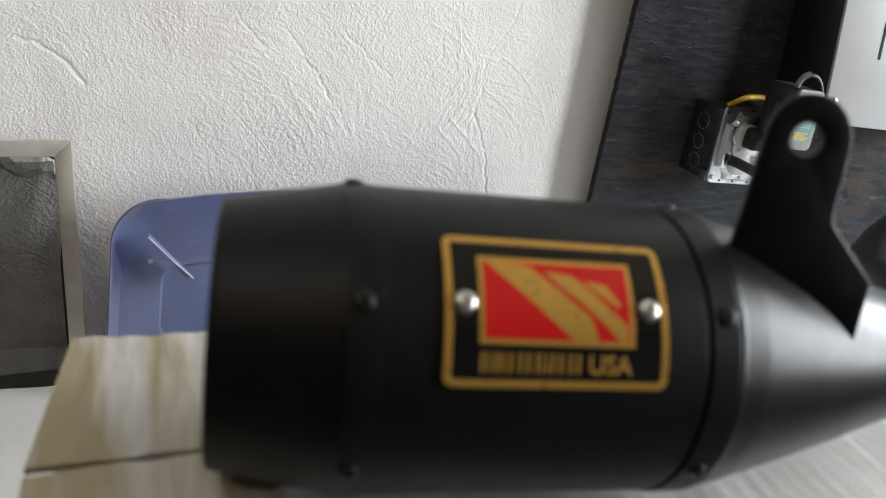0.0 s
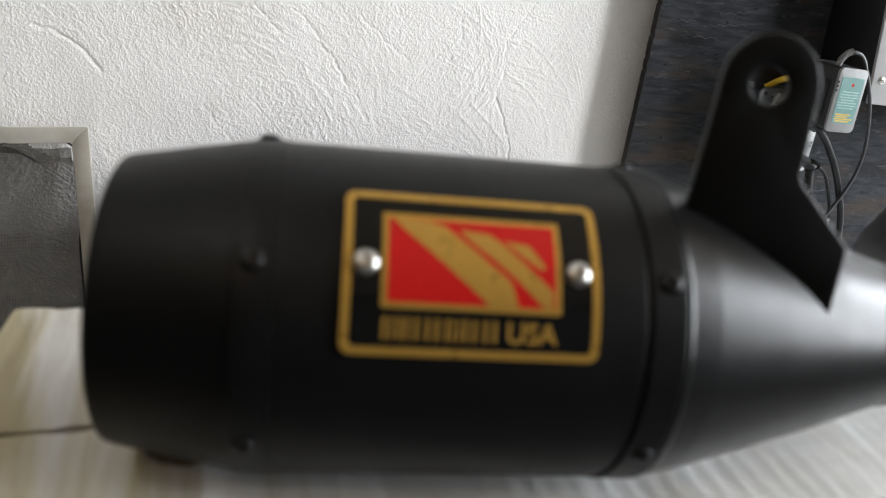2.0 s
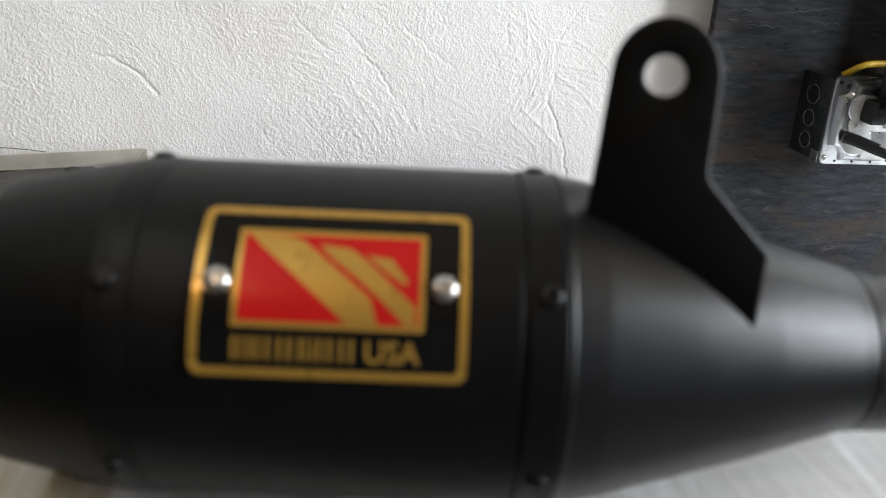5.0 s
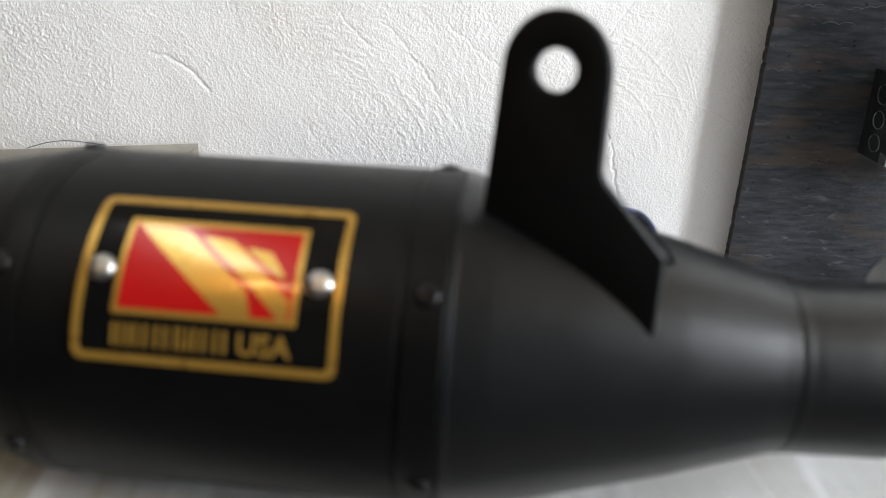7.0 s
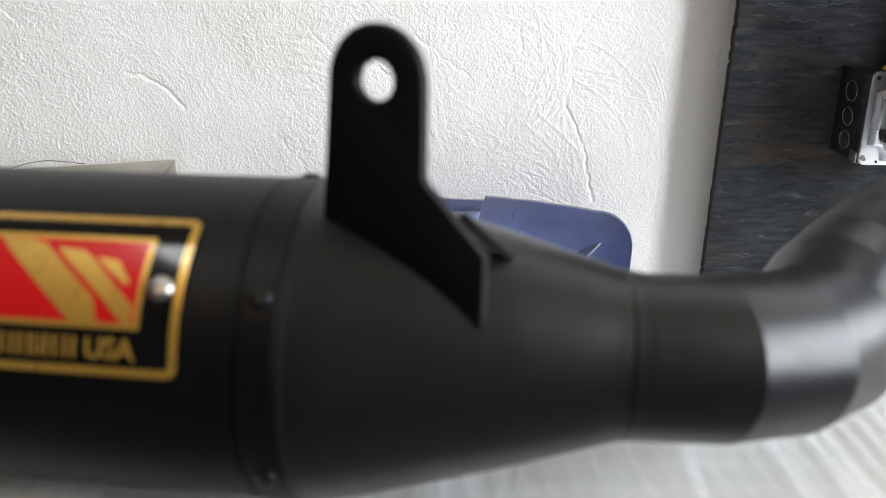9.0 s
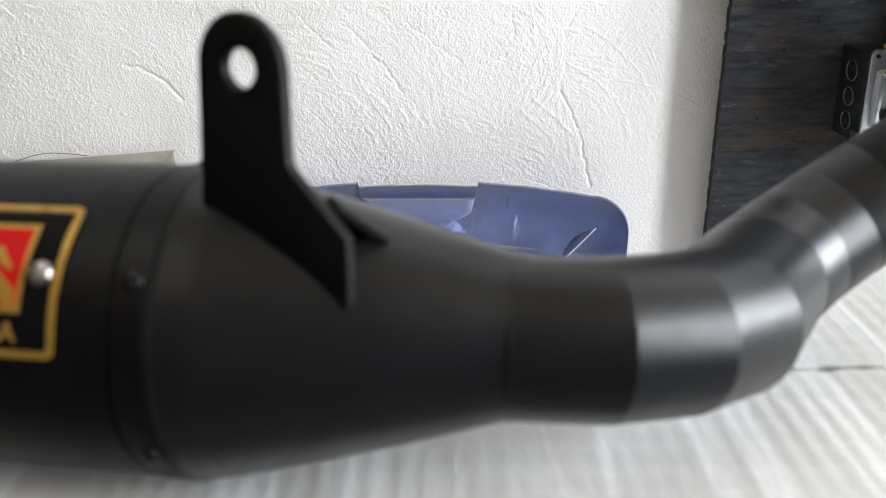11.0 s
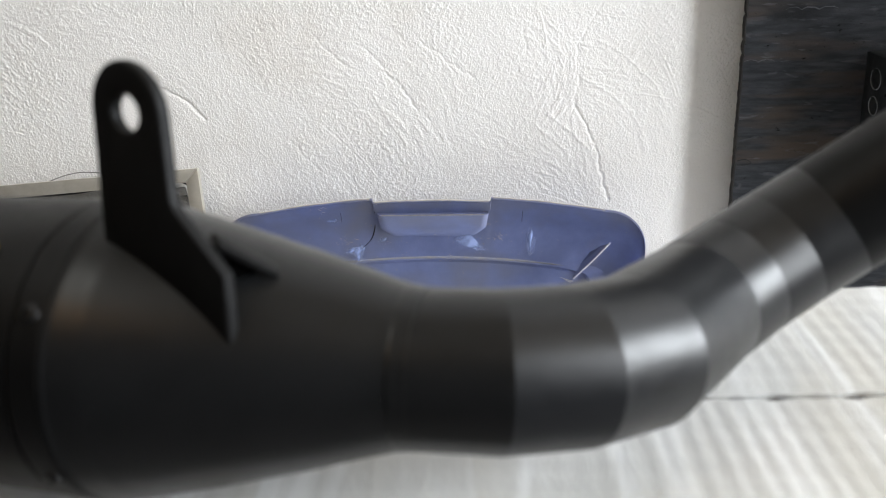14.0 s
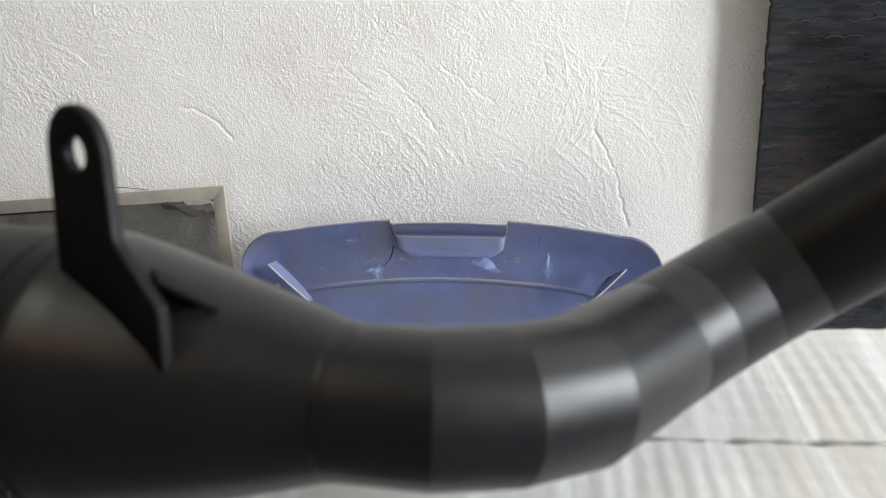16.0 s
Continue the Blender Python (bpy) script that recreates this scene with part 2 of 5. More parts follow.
nt.links.new(wmax.outputs[0], wadd.inputs[0])
wadd.inputs[1].default_value = 0.12
nt.links.new(mr.outputs[0], wadd.inputs[2])
nt.links.new(wadd.outputs[0], mx.inputs[0])
nt.links.new(tr.outputs[0], mx.inputs[1])
nt.links.new(pb.outputs[0], mx.inputs[2])
nt.links.new(mx.outputs[0], nt.nodes["Material Output"].inputs[0])
SCREEN = m

# ---- mesh helpers ----
K = METRES
ROOT_AT = {}


def W(x, y, z):
    """Plan units (one walk long) to metres; the table top is at z = 0."""
    return Vector((K * x, K * y, K * (z + 1.5)))


def thing(name, at, label, category, group="", kind=""):
    ob = new(name)
    ob.empty_display_size = 0.02
    ob.location = at
    ROOT_AT[ob.name] = Vector(at)
    return tagged(ob, label, category, group, kind)


def part(name, bm, material, parent=None, label="", smooth=True):
    """Links a bmesh, given in world metres, as one mesh object under a thing or part."""
    at = ROOT_AT[parent.name] if parent else Vector((0, 0, 0))
    if parent:
        bmesh.ops.translate(bm, verts=bm.verts, vec=-at)
    me = bpy.data.meshes.new(name)
    bmesh.ops.recalc_face_normals(bm, faces=bm.faces)
    bm.to_mesh(me)
    bm.free()
    me.materials.append(material)
    if smooth:
        me.shade_smooth()
        me.set_sharp_from_angle(angle=radians(35))
    ob = new(name, me)
    if parent:
        ob.parent = parent
        ROOT_AT[ob.name] = at
    if label:
        ob["label"] = label
    return ob


def single(name, bm, material, label, category, group="", kind="", smooth=True):
    """A thing of one mesh, with its origin at its base."""
    lo = Vector((sum(v.co.x for v in bm.verts) / len(bm.verts), sum(v.co.y for v in bm.verts) / len(bm.verts), min(v.co.z for v in bm.verts)))
    bmesh.ops.translate(bm, verts=bm.verts, vec=-lo)
    ob = part(name, bm, material, None, "", smooth)
    ob.location = lo
    ROOT_AT[ob.name] = lo
    return tagged(ob, label, category, group, kind)


def box(lo, hi, bevel=0.0, bm=None, seg=2, turn=None):
    """A bevelled box between two corners, in metres."""
    own = bmesh.new()
    c, h = (Vector(lo) + Vector(hi)) / 2, Vector(hi) - Vector(lo)
    bmesh.ops.create_cube(own, size=1.0)
    bmesh.ops.scale(own, verts=own.verts, vec=h)
    if bevel:
        bmesh.ops.bevel(own, geom=own.edges[:], offset=bevel, segments=seg, profile=0.5, affect="EDGES")
    if turn:
        bmesh.ops.transform(own, matrix=turn, verts=own.verts)
    bmesh.ops.translate(own, verts=own.verts, vec=c)
    if bm is None:
        return own
    me = bpy.data.meshes.new("join")
    own.to_mesh(me)
    own.free()
    bm.from_mesh(me)
    bpy.data.meshes.remove(me)
    return bm


def prism(points, normal, thick, bevel=0.0):
    """A flat outline of world points pushed out by thick along normal."""
    bm = bmesh.new()
    vs = [bm.verts.new(p) for p in points]
    f = bm.faces.new(vs)
    ext = bmesh.ops.extrude_face_region(bm, geom=[f])
    bmesh.ops.translate(bm, verts=[g for g in ext["geom"] if isinstance(g, bmesh.types.BMVert)], vec=Vector(normal).normalized() * thick)
    if bevel:
        sharp = [e for e in bm.edges if len(e.link_faces) == 2 and e.calc_face_angle(0) > 0.7]
        bmesh.ops.bevel(bm, geom=sharp, offset=bevel, segments=2, profile=0.5, affect="EDGES")
    return bm


def tube(points, radius, sides=12, caps=True, ripple=0.0):
    """A round cord along a smooth line through world points."""
    pts = [Vector(p) for p in points]
    fine = []
    for i in range(len(pts) - 1):
        p0, p1, p2, p3 = pts[max(i - 1, 0)], pts[i], pts[i + 1], pts[min(i + 2, len(pts) - 1)]
        for k in range(10):
            t = k / 10
            fine.append(0.5 * ((2 * p1) + (p2 - p0) * t + (2 * p0 - 5 * p1 + 4 * p2 - p3) * t * t + (3 * p1 - p0 - 3 * p2 + p3) * t ** 3))
    fine.append(pts[-1])
    bm = bmesh.new()
    rings, u = [], None
    for i, p in enumerate(fine):
        d = (fine[min(i + 1, len(fine) - 1)] - fine[max(i - 1, 0)]).normalized()
        u = (u - d * u.dot(d)).normalized() if u else d.orthogonal().normalized()
        v = d.cross(u)
        r = radius * (1 + ripple * (i % 2))
        rings.append([bm.verts.new(p + r * (math.cos(a) * u + math.sin(a) * v)) for a in (2 * math.pi * k / sides for k in range(sides))])
    for a, b in zip(rings, rings[1:]):
        for k in range(sides):
            bm.faces.new((a[k], a[(k + 1) % sides], b[(k + 1) % sides], b[k]))
    if caps:
        bm.faces.new(rings[0][::-1])
        bm.faces.new(rings[-1])
    return bm


def dome(at, normal, radius, height, sides=20, socket=0.0):
    """A button head: a dome on a short skirt, with a hexagonal socket sunk in its top."""
    n = Vector(normal).normalized()
    u = n.orthogonal().normalized()
    v = n.cross(u)
    prof = [(1.0, -0.3), (1.0, 0.25), (0.94, 0.5), (0.8, 0.75), (0.6, 0.92), (0.45, 1.0)]
    if socket:
        prof += [(0.42, 1.0), (0.4, 0.35), (0.0, 0.3)]
    else:
        prof += [(0.0, 1.05)]
    bm = bmesh.new()
    rings = []
    for q, h in prof:
        c = Vector(at) + n * height * h
        if q == 0:
            rings.append([bm.verts.new(c)])
            continue
        ring = []
        for k in range(sides):
            a = 2 * math.pi * k / sides
            rr = radius * q
            if socket and 0 < q < 0.43:
                rr *= 1 / (math.cos((a % (math.pi / 3)) - math.pi / 6)) * 0.9
            ring.append(bm.verts.new(c + rr * (math.cos(a) * u + math.sin(a) * v)))
        rings.append(ring)
    for a, b in zip(rings, rings[1:]):
        for k in range(sides):
            j = (k + 1) % sides
            bm.faces.new((a[k], a[j], b[0]) if len(b) == 1 else (a[k], a[j], b[j], b[k]))
    return bm


# ---- structure ----
WALL_Y = 2.362 * K
rng = np.random.default_rng(4)


def lattice(nx, nz, cells_x, cells_z):
    """Smooth random values on a grid."""
    g = rng.random((cells_x + 3, cells_z + 3))
    xs, zs = np.linspace(0, cells_x, nx), np.linspace(0, cells_z, nz)
    xi, zi = xs.astype(int), zs.astype(int)
    fx, fz = (xs - xi)[:, None], (zs - zi)[None]
    fx, fz = fx * fx * (3 - 2 * fx), fz * fz * (3 - 2 * fz)
    a, b = g[np.ix_(xi, zi)], g[np.ix_(xi + 1, zi)]
    c, d = g[np.ix_(xi, zi + 1)], g[np.ix_(xi + 1, zi + 1)]
    return (a * (1 - fx) + b * fx) * (1 - fz) + (c * (1 - fx) + d * fx) * fz - 0.5


def plaster_wall():
    x0, x1, z0, z1, step = -1.05 * K, 1.75 * K, -0.02, 1.62 * K, 0.00085
    nx, nz = int((x1 - x0) / step), int((z1 - z0) / step)
    X, Z = np.meshgrid(np.linspace(x0, x1, nx), np.linspace(z0, z1, nz), indexing="ij")
    table = rng.random((256, 256)) - 0.5

    def grain(u, v):
        """Smooth random values at any place, repeating only after 256 cells."""
        ui, vi = np.floor(u).astype(int), np.floor(v).astype(int)
        fu, fv = u - ui, v - vi
        fu, fv = fu * fu * (3 - 2 * fu), fv * fv * (3 - 2 * fv)
        a, b, c, d = table[ui & 255, vi & 255], table[(ui + 1) & 255, vi & 255], table[ui & 255, (vi + 1) & 255], table[(ui + 1) & 255, (vi + 1) & 255]
        return (a * (1 - fu) + b * fu) * (1 - fv) + (c * (1 - fu) + d * fu) * fv

    def crisp(n, low, run):
        """Plateaus with steep sides out of smooth noise."""
        q = np.clip((n - low) / run, 0, 1)
        return q * q * (3 - 2 * q)

    # sand grain first, then trowel sweeps that drag it into arcs
    h = 0.00034 * crisp(grain(X / 0.0030, Z / 0.0030), -0.02, 0.20) + 0.00034 * crisp(grain(X / 0.0021 + 31, Z / 0.0021 + 77), 0.02, 0.20)
    h += 0.00022 * grain(X / 0.0019 + 9, Z / 0.0019 + 50)
    sweeps = []
    for i in range(190):
        turn = rng.uniform(0.35, 1.25) if rng.random() < 0.8 else rng.uniform(0, 6.28)
        sweeps.append((rng.uniform(x0, x1), rng.uniform(z0, z1), turn, rng.uniform(0.09, 0.34), rng.uniform(0.02, 0.055), rng.uniform(0.05, 0.13), rng.uniform(0.35, 0.85)))
    # the bold sweeps over the lid and beside the crack: arc centre, radius, middle angle, half width, half length
    for ax, az, r, deg, wide, long in ((0.431, 0.257, 0.105, 42, 0.038, 0.105), (0.330, 0.372, 0.075, 15, 0.034, 0.10), (0.353, 0.172, 0.092, 92, 0.022, 0.10), (0.085, 0.205, 0.175, 55, 0.055, 0.14), (0.150, 0.300, 0.135, 40, 0.03, 0.10), (-0.16, 0.27, 0.15, 50, 0.04, 0.12), (0.47, 0.40, 0.12, 70, 0.03, 0.09)):
        a = radians(deg)
        sweeps.append((ax + r * math.cos(a), az + r * math.sin(a), a, r, wide, long, 0.8))
    for i, (cx, cz, turn, r, wide, long, press) in enumerate(sweeps):
        reach = long + wide
        i0, i1 = np.searchsorted(X[:, 0], (cx - reach, cx + reach))
        k0, k1 = np.searchsorted(Z[0], (cz - reach, cz + reach))
        if i1 - i0 < 4 or k1 - k0 < 4:
            continue
        ox, oz = X[i0:i1, k0:k1] - cx + r * math.cos(turn), Z[i0:i1, k0:k1] - cz + r * math.sin(turn)
        rho = np.hypot(ox, oz) - r
        tau = ((np.arctan2(oz, ox) - turn + np.pi) % (2 * np.pi) - np.pi) * r
        ragged = 1 + 0.5 * grain(tau / 0.012 + 3 * i, rho / 0.004)
        mask = np.clip((1 - np.abs(rho) / wide) * 3 * ragged, 0, 1) * np.clip((1 - np.abs(tau) / long) * 2.5 * ragged, 0, 1) * press
        drag = 0.00036 * crisp(grain(rho / 0.0024 + 7 * i, tau / 0.0050), -0.02, 0.22) + 0.00028 * crisp(grain(rho / 0.0050 + 5 * i, tau / 0.032), 0.06, 0.16) + 0.00020 * grain(rho / 0.0019, tau / 0.003)
        part_h = h[i0:i1, k0:k1]
        part_h += mask * (drag - 0.85 * part_h)
    patch = np.clip(0.85 + 0.9 * lattice(nx, nz, 9, 6), 0.5, 1.3)
    h *= 1.25 * patch
    for size, amp in ((0.018, 0.3), (0.06, 0.7), (0.2, 1.6)):
        h += 0.00105 * amp * lattice(nx, nz, int((x1 - x0) / size), int((z1 - z0) / size))

    broken = np.clip(0.7 + 1.8 * lattice(nx, nz, 75, 45), 0, 1)

    def stroke(cx, cz, r, a0, a1, width, amp):
        d = np.hypot(X - cx, Z - cz) - r
        near = np.abs(d) < 4 * width
        a = np.arctan2(Z - cz, X - cx)
        da = np.abs((a - (a0 + a1) / 2 + np.pi) % (2 * np.pi) - np.pi)
        fade = np.clip(((a1 - a0) / 2 - da) / 0.12, 0, 1) * broken
        h[near] += (amp * np.exp(-(d / width) ** 2) * fade)[near] - (0.6 * amp * np.exp(-((d - 1.6 * width) / width) ** 2) * fade)[near]

    for i in range(34):
        cx, cz = rng.uniform(x0 - 0.1, x1), rng.uniform(z0 - 0.1, z1)
        r, a0 = rng.uniform(0.10, 0.36), rng.uniform(-0.4, 1.3)
        span, gap = rng.uniform(0.3, 0.8), rng.uniform(0.005, 0.012)
        for k in range(int(rng.integers(2, 5))):
            stroke(cx + rng.uniform(-0.012, 0.012), cz + rng.uniform(-0.012, 0.012), r + gap * k + rng.uniform(-0.004, 0.004), a0 + rng.uniform(-0.15, 0.25), a0 + span * rng.uniform(0.45, 1.0), rng.uniform(0.0007, 0.0011), rng.uniform(0.00025, 0.0006) * rng.choice((1, 1, -1)))

    def ridge(points, width, amp):
        pts = [W(px, 0, pz) for px, pz in points]
        d = np.full_like(X, 9.0)
        wob = 0.005 * lattice(nx, nz, 70, 42) + 0.0022 * lattice(nx, nz, 260, 160)
        for a, b in zip(pts, pts[1:]):
            vx, vz = b.x - a.x, b.z - a.z
            t = np.clip(((X - a.x) * vx + (Z - a.z) * vz) / (vx * vx + vz * vz), 0, 1)
            side = np.hypot(X - a.x - t * vx + wob, Z - a.z - t * vz + wob)
            d = np.minimum(d, side)
        h[:] += amp * np.exp(-(d / width) ** 2)

    ridge([(1.245, -0.19), (1.242, -0.26), (1.16, -0.405), (1.172, -0.51), (1.158, -0.61)], 0.0017, -0.0006)
    ridge([(1.158, -0.60), (1.20, -0.66), (1.218, -0.71), (1.25, -0.787), (1.288, -0.93)], 0.0017, -0.0014)
    ridge([(1.18, -0.507), (1.264, -0.554), (1.34, -0.611), (1.414, -0.746)], 0.0014, 0.0005)
    ridge([(1.236, -0.39), (1.328, -0.454), (1.423, -0.536), (1.476, -0.63)], 0.0014, 0.0005)
    ridge([(-0.25, -0.505), (-0.17, -0.538), (-0.114, -0.579), (-0.09, -0.619)], 0.0022, -0.0011)
    for line, amp in (
        (((0.446, -0.383), (0.522, -0.447), (0.588, -0.524), (0.633, -0.602)), -0.0007),
        (((0.66, -0.388), (0.759, -0.447), (0.832, -0.499)), -0.0007),
        (((0.907, -0.504), (0.844, -0.585)), -0.0006),
        (((0.326, -0.359), (0.413, -0.455)), -0.0005),
        (((0.482, -0.522), (0.553, -0.651)), 0.0006),
        (((0.988, -0.349), (1.003, -0.416)), -0.0006),
        (((0.199, -0.701), (0.29, -0.809)), -0.0005),
        (((1.075, -0.618), (1.155, -0.682), (1.214, -0.746)), 0.0006),
        (((1.032, -0.662), (1.136, -0.745)), 0.0005),
    ):
        ridge(line, 0.0015, amp)
    co = np.stack([X, WALL_Y - h, Z], -1).reshape(-1, 3)
    idx = np.arange(nx * nz).reshape(nx, nz)
    quads = np.stack([idx[:-1, :-1], idx[1:, :-1], idx[1:, 1:], idx[:-1, 1:]], -1).reshape(-1, 4)
    me = bpy.data.meshes.new("wall_north")
    me.vertices.add(len(co))
    me.vertices.foreach_set("co", co.ravel())
    me.loops.add(quads.size)
    me.loops.foreach_set("vertex_index", quads.ravel())
    me.polygons.add(len(quads))
    me.polygons.foreach_set("loop_start", np.arange(0, quads.size, 4))
    me.update(calc_edges=True)
    me.validate()
    me.materials.append(PLASTER)
    me.shade_smooth()
    ob = new("wall_north", me)
    tagged(ob, "white trowelled stucco plaster wall with ridges and cracks", "wall", kind="structure")
    return x0, x1, z0, z1


wx0, wx1, wz0, wz1 = plaster_wall()

RX0, RX1, RY0, RZ0, RZ1 = -1.9, 2.75, -2.25, -0.75, 2.4


def structure(name, bm, material, label, category):
    return tagged(part(name, bm, material, None, "", False), label, category, kind="structure")


back = box((RX0, WALL_Y + 0.006, RZ0), (RX1, WALL_Y + 0.15, RZ1))
box((RX0, WALL_Y, RZ0), (wx0, WALL_Y + 0.006, RZ1), bm=back)
box((wx1, WALL_Y, RZ0), (RX1, WALL_Y + 0.006, RZ1), bm=back)
box((wx0, WALL_Y, wz1), (wx1, WALL_Y + 0.006, RZ1), bm=back)
box((wx0, WALL_Y, RZ0), (wx1, WALL_Y + 0.006, wz0), bm=back)
structure("wall_north_core", back, PLASTER, "plain white plaster wall round the work corner", "wall")
structure("floor", box((RX0 - 0.15, RY0 - 0.15, RZ0 - 0.1), (RX1 + 0.15, WALL_Y + 0.15, RZ0)), CONCRETE, "grey concrete workshop floor", "floor")
structure("ceiling", box((RX0 - 0.15, RY0 - 0.15, RZ1), (RX1 + 0.15, WALL_Y + 0.15, RZ1 + 0.1)), CEILING, "plain beige painted ceiling", "ceiling")
structure("wall_west", box((RX0 - 0.15, RY0 - 0.15, RZ0), (RX0, WALL_Y + 0.15, RZ1)), ROOM_DARK, "unseen west wall, darkened to hold back fill light", "wall")
east = box((RX1, RY0 - 0.15, RZ0), (RX1 + 0.15, WALL_Y + 0.15, 0.20))
box((RX1, RY0 - 0.15, 2.3), (RX1 + 0.15, WALL_Y + 0.15, RZ1), bm=east)
box((RX1, RY0 - 0.15, 0.20), (RX1 + 0.15, -1.32, 2.3), bm=east)
box((RX1, -0.64, 0.20), (RX1 + 0.15, -0.15, 2.3), bm=east)
box((RX1, -0.15, 0.20), (RX1 + 0.15, 0.59, 0.28), bm=east)
box((RX1, -0.15, 1.82), (RX1 + 0.15, 0.59, 2.3), bm=east)
box((RX1, 0.59, 0.20), (RX1 + 0.15, WALL_Y + 0.15, 2.3), bm=east)
structure("wall_east", east, ROOM, "plain beige wall with two window openings", "wall")
structure("wall_south", box((RX0, RY0 - 0.15, RZ0), (RX1, RY0, RZ1)), ROOM_DIM, "unseen south wall, dimmed to hold back fill and reflections", "wall")

# ---- the table, the board, the box ----
table = thing("work_table", (0.4, 0.35, RZ0), "white laminate work table against the plaster wall", "table")
part("tabletop", box((-0.46, 0.12, -0.03), (1.75, WALL_Y - 0.008, 0.0), 0.002), WHITE_TOP, table)
for lx in (-0.42, 1.65):
    for ly in (0.14, 0.78):
        part("leg", box((lx, ly, RZ0), (lx + 0.05, ly + 0.05, -0.03), 0.003), WHITE_TOP, table)

BOARD_Y = 2.248 * K
BOARD_T = 0.010
rnd = random.Random(5)


def board_edge(z):
    """The board's left edge leans a little; z in metres over the table."""
    return K * (1.630 + 0.055 * (1.37 - z / K))


TOP = 1.75 * K + 0.3
rim = [(board_edge(TOP * k / 240) + rnd.uniform(-0.0004, 0.0005) + (0.0014 if rnd.random() < 0.05 else 0.0), TOP * k / 240) for k in range(241)]
bm = prism([Vector((x + 0.0012, BOARD_Y, z)) for x, z in rim] + [Vector((4.2 * K, BOARD_Y, TOP)), Vector((4.2 * K, BOARD_Y, 0.0))], (0, 1, 0), BOARD_T)
board_ob = single("plywood_board", bm, PLY, "black-stained plywood board standing on the table before the wall", "board", smooth=False)
bm = prism([Vector((x, BOARD_Y - 0.0003, z)) for x, z in rim] + [Vector((x + 0.0011, BOARD_Y - 0.0003, z)) for x, z in rim[::-1]], (0, 1, 0), BOARD_T + 0.0004)
part("edge_band", bm, PLY_EDGE, board_ob, "dark chipped plywood edge", False)
for x0, z0, x1, z1, wave in ((1.641, -0.187, 1.735, -0.171, 3), (1.685, -0.250, 1.79, -0.243, 3), (1.818, -0.117, 2.024, -0.101, 5), (1.835, -0.162, 1.993, -0.144, 4), (1.863, -0.211, 2.019, -0.186, 4), (1.832, -0.253, 2.046, -0.226, 5), (1.752, -0.292, 1.904, -0.292, 3), (1.986, -0.272, 2.095, -0.270, 2), (1.651, -0.442, 1.744, -0.442, 2)):
    bm = bmesh.new()
    n = 40
    cols = []
    for k in range(n + 1):
        u = k / n
        z = z0 + (z1 - z0) * u + 0.007 * abs(math.sin(math.pi * wave * u * (1.2 - 0.2 * u))) + 0.0008 * math.sin(37 * u)
        half = (0.0012 + 0.0016 * abs(math.sin(5.3 * u + 3 * x0))) * min(1.0, 8 * u, 8 * (1 - u)) + 0.0001
        cols.append([bm.verts.new(W(x0 + (x1 - x0) * u, BOARD_Y / K - 0.0012 * q, z + half * (q - 1))) for q in (0.02, 1, 0.3)])
    for p, q in zip(cols, cols[1:]):
        for j in range(2):
            bm.faces.new((p[j], q[j], q[j + 1], p[j + 1]))
    part("worn_streak", bm, WORN, board_ob, "raised worn grain line")
part("wood_crack", tube([W(1.672, BOARD_Y / K - 0.0006, -0.757), W(1.695, BOARD_Y / K - 0.0006, -0.752), W(1.716, BOARD_Y / K - 0.0006, -0.763), W(1.700, BOARD_Y / K - 0.0006, -0.771), W(1.674, BOARD_Y / K - 0.0006, -0.770)], 0.0005, 6), DARK, board_ob, "small lifted splinter crack")
for bz in (0.05, 0.75):
    part("batten", box((1.75 * K, BOARD_Y + BOARD_T + 0.0005, bz), (4.1 * K, WALL_Y - 0.001, bz + 0.045), 0.001), PLY_EDGE, board_ob, "", False)

# the pale cardboard box, turned a little on the table
BOX_TOP = 0.9755 * K


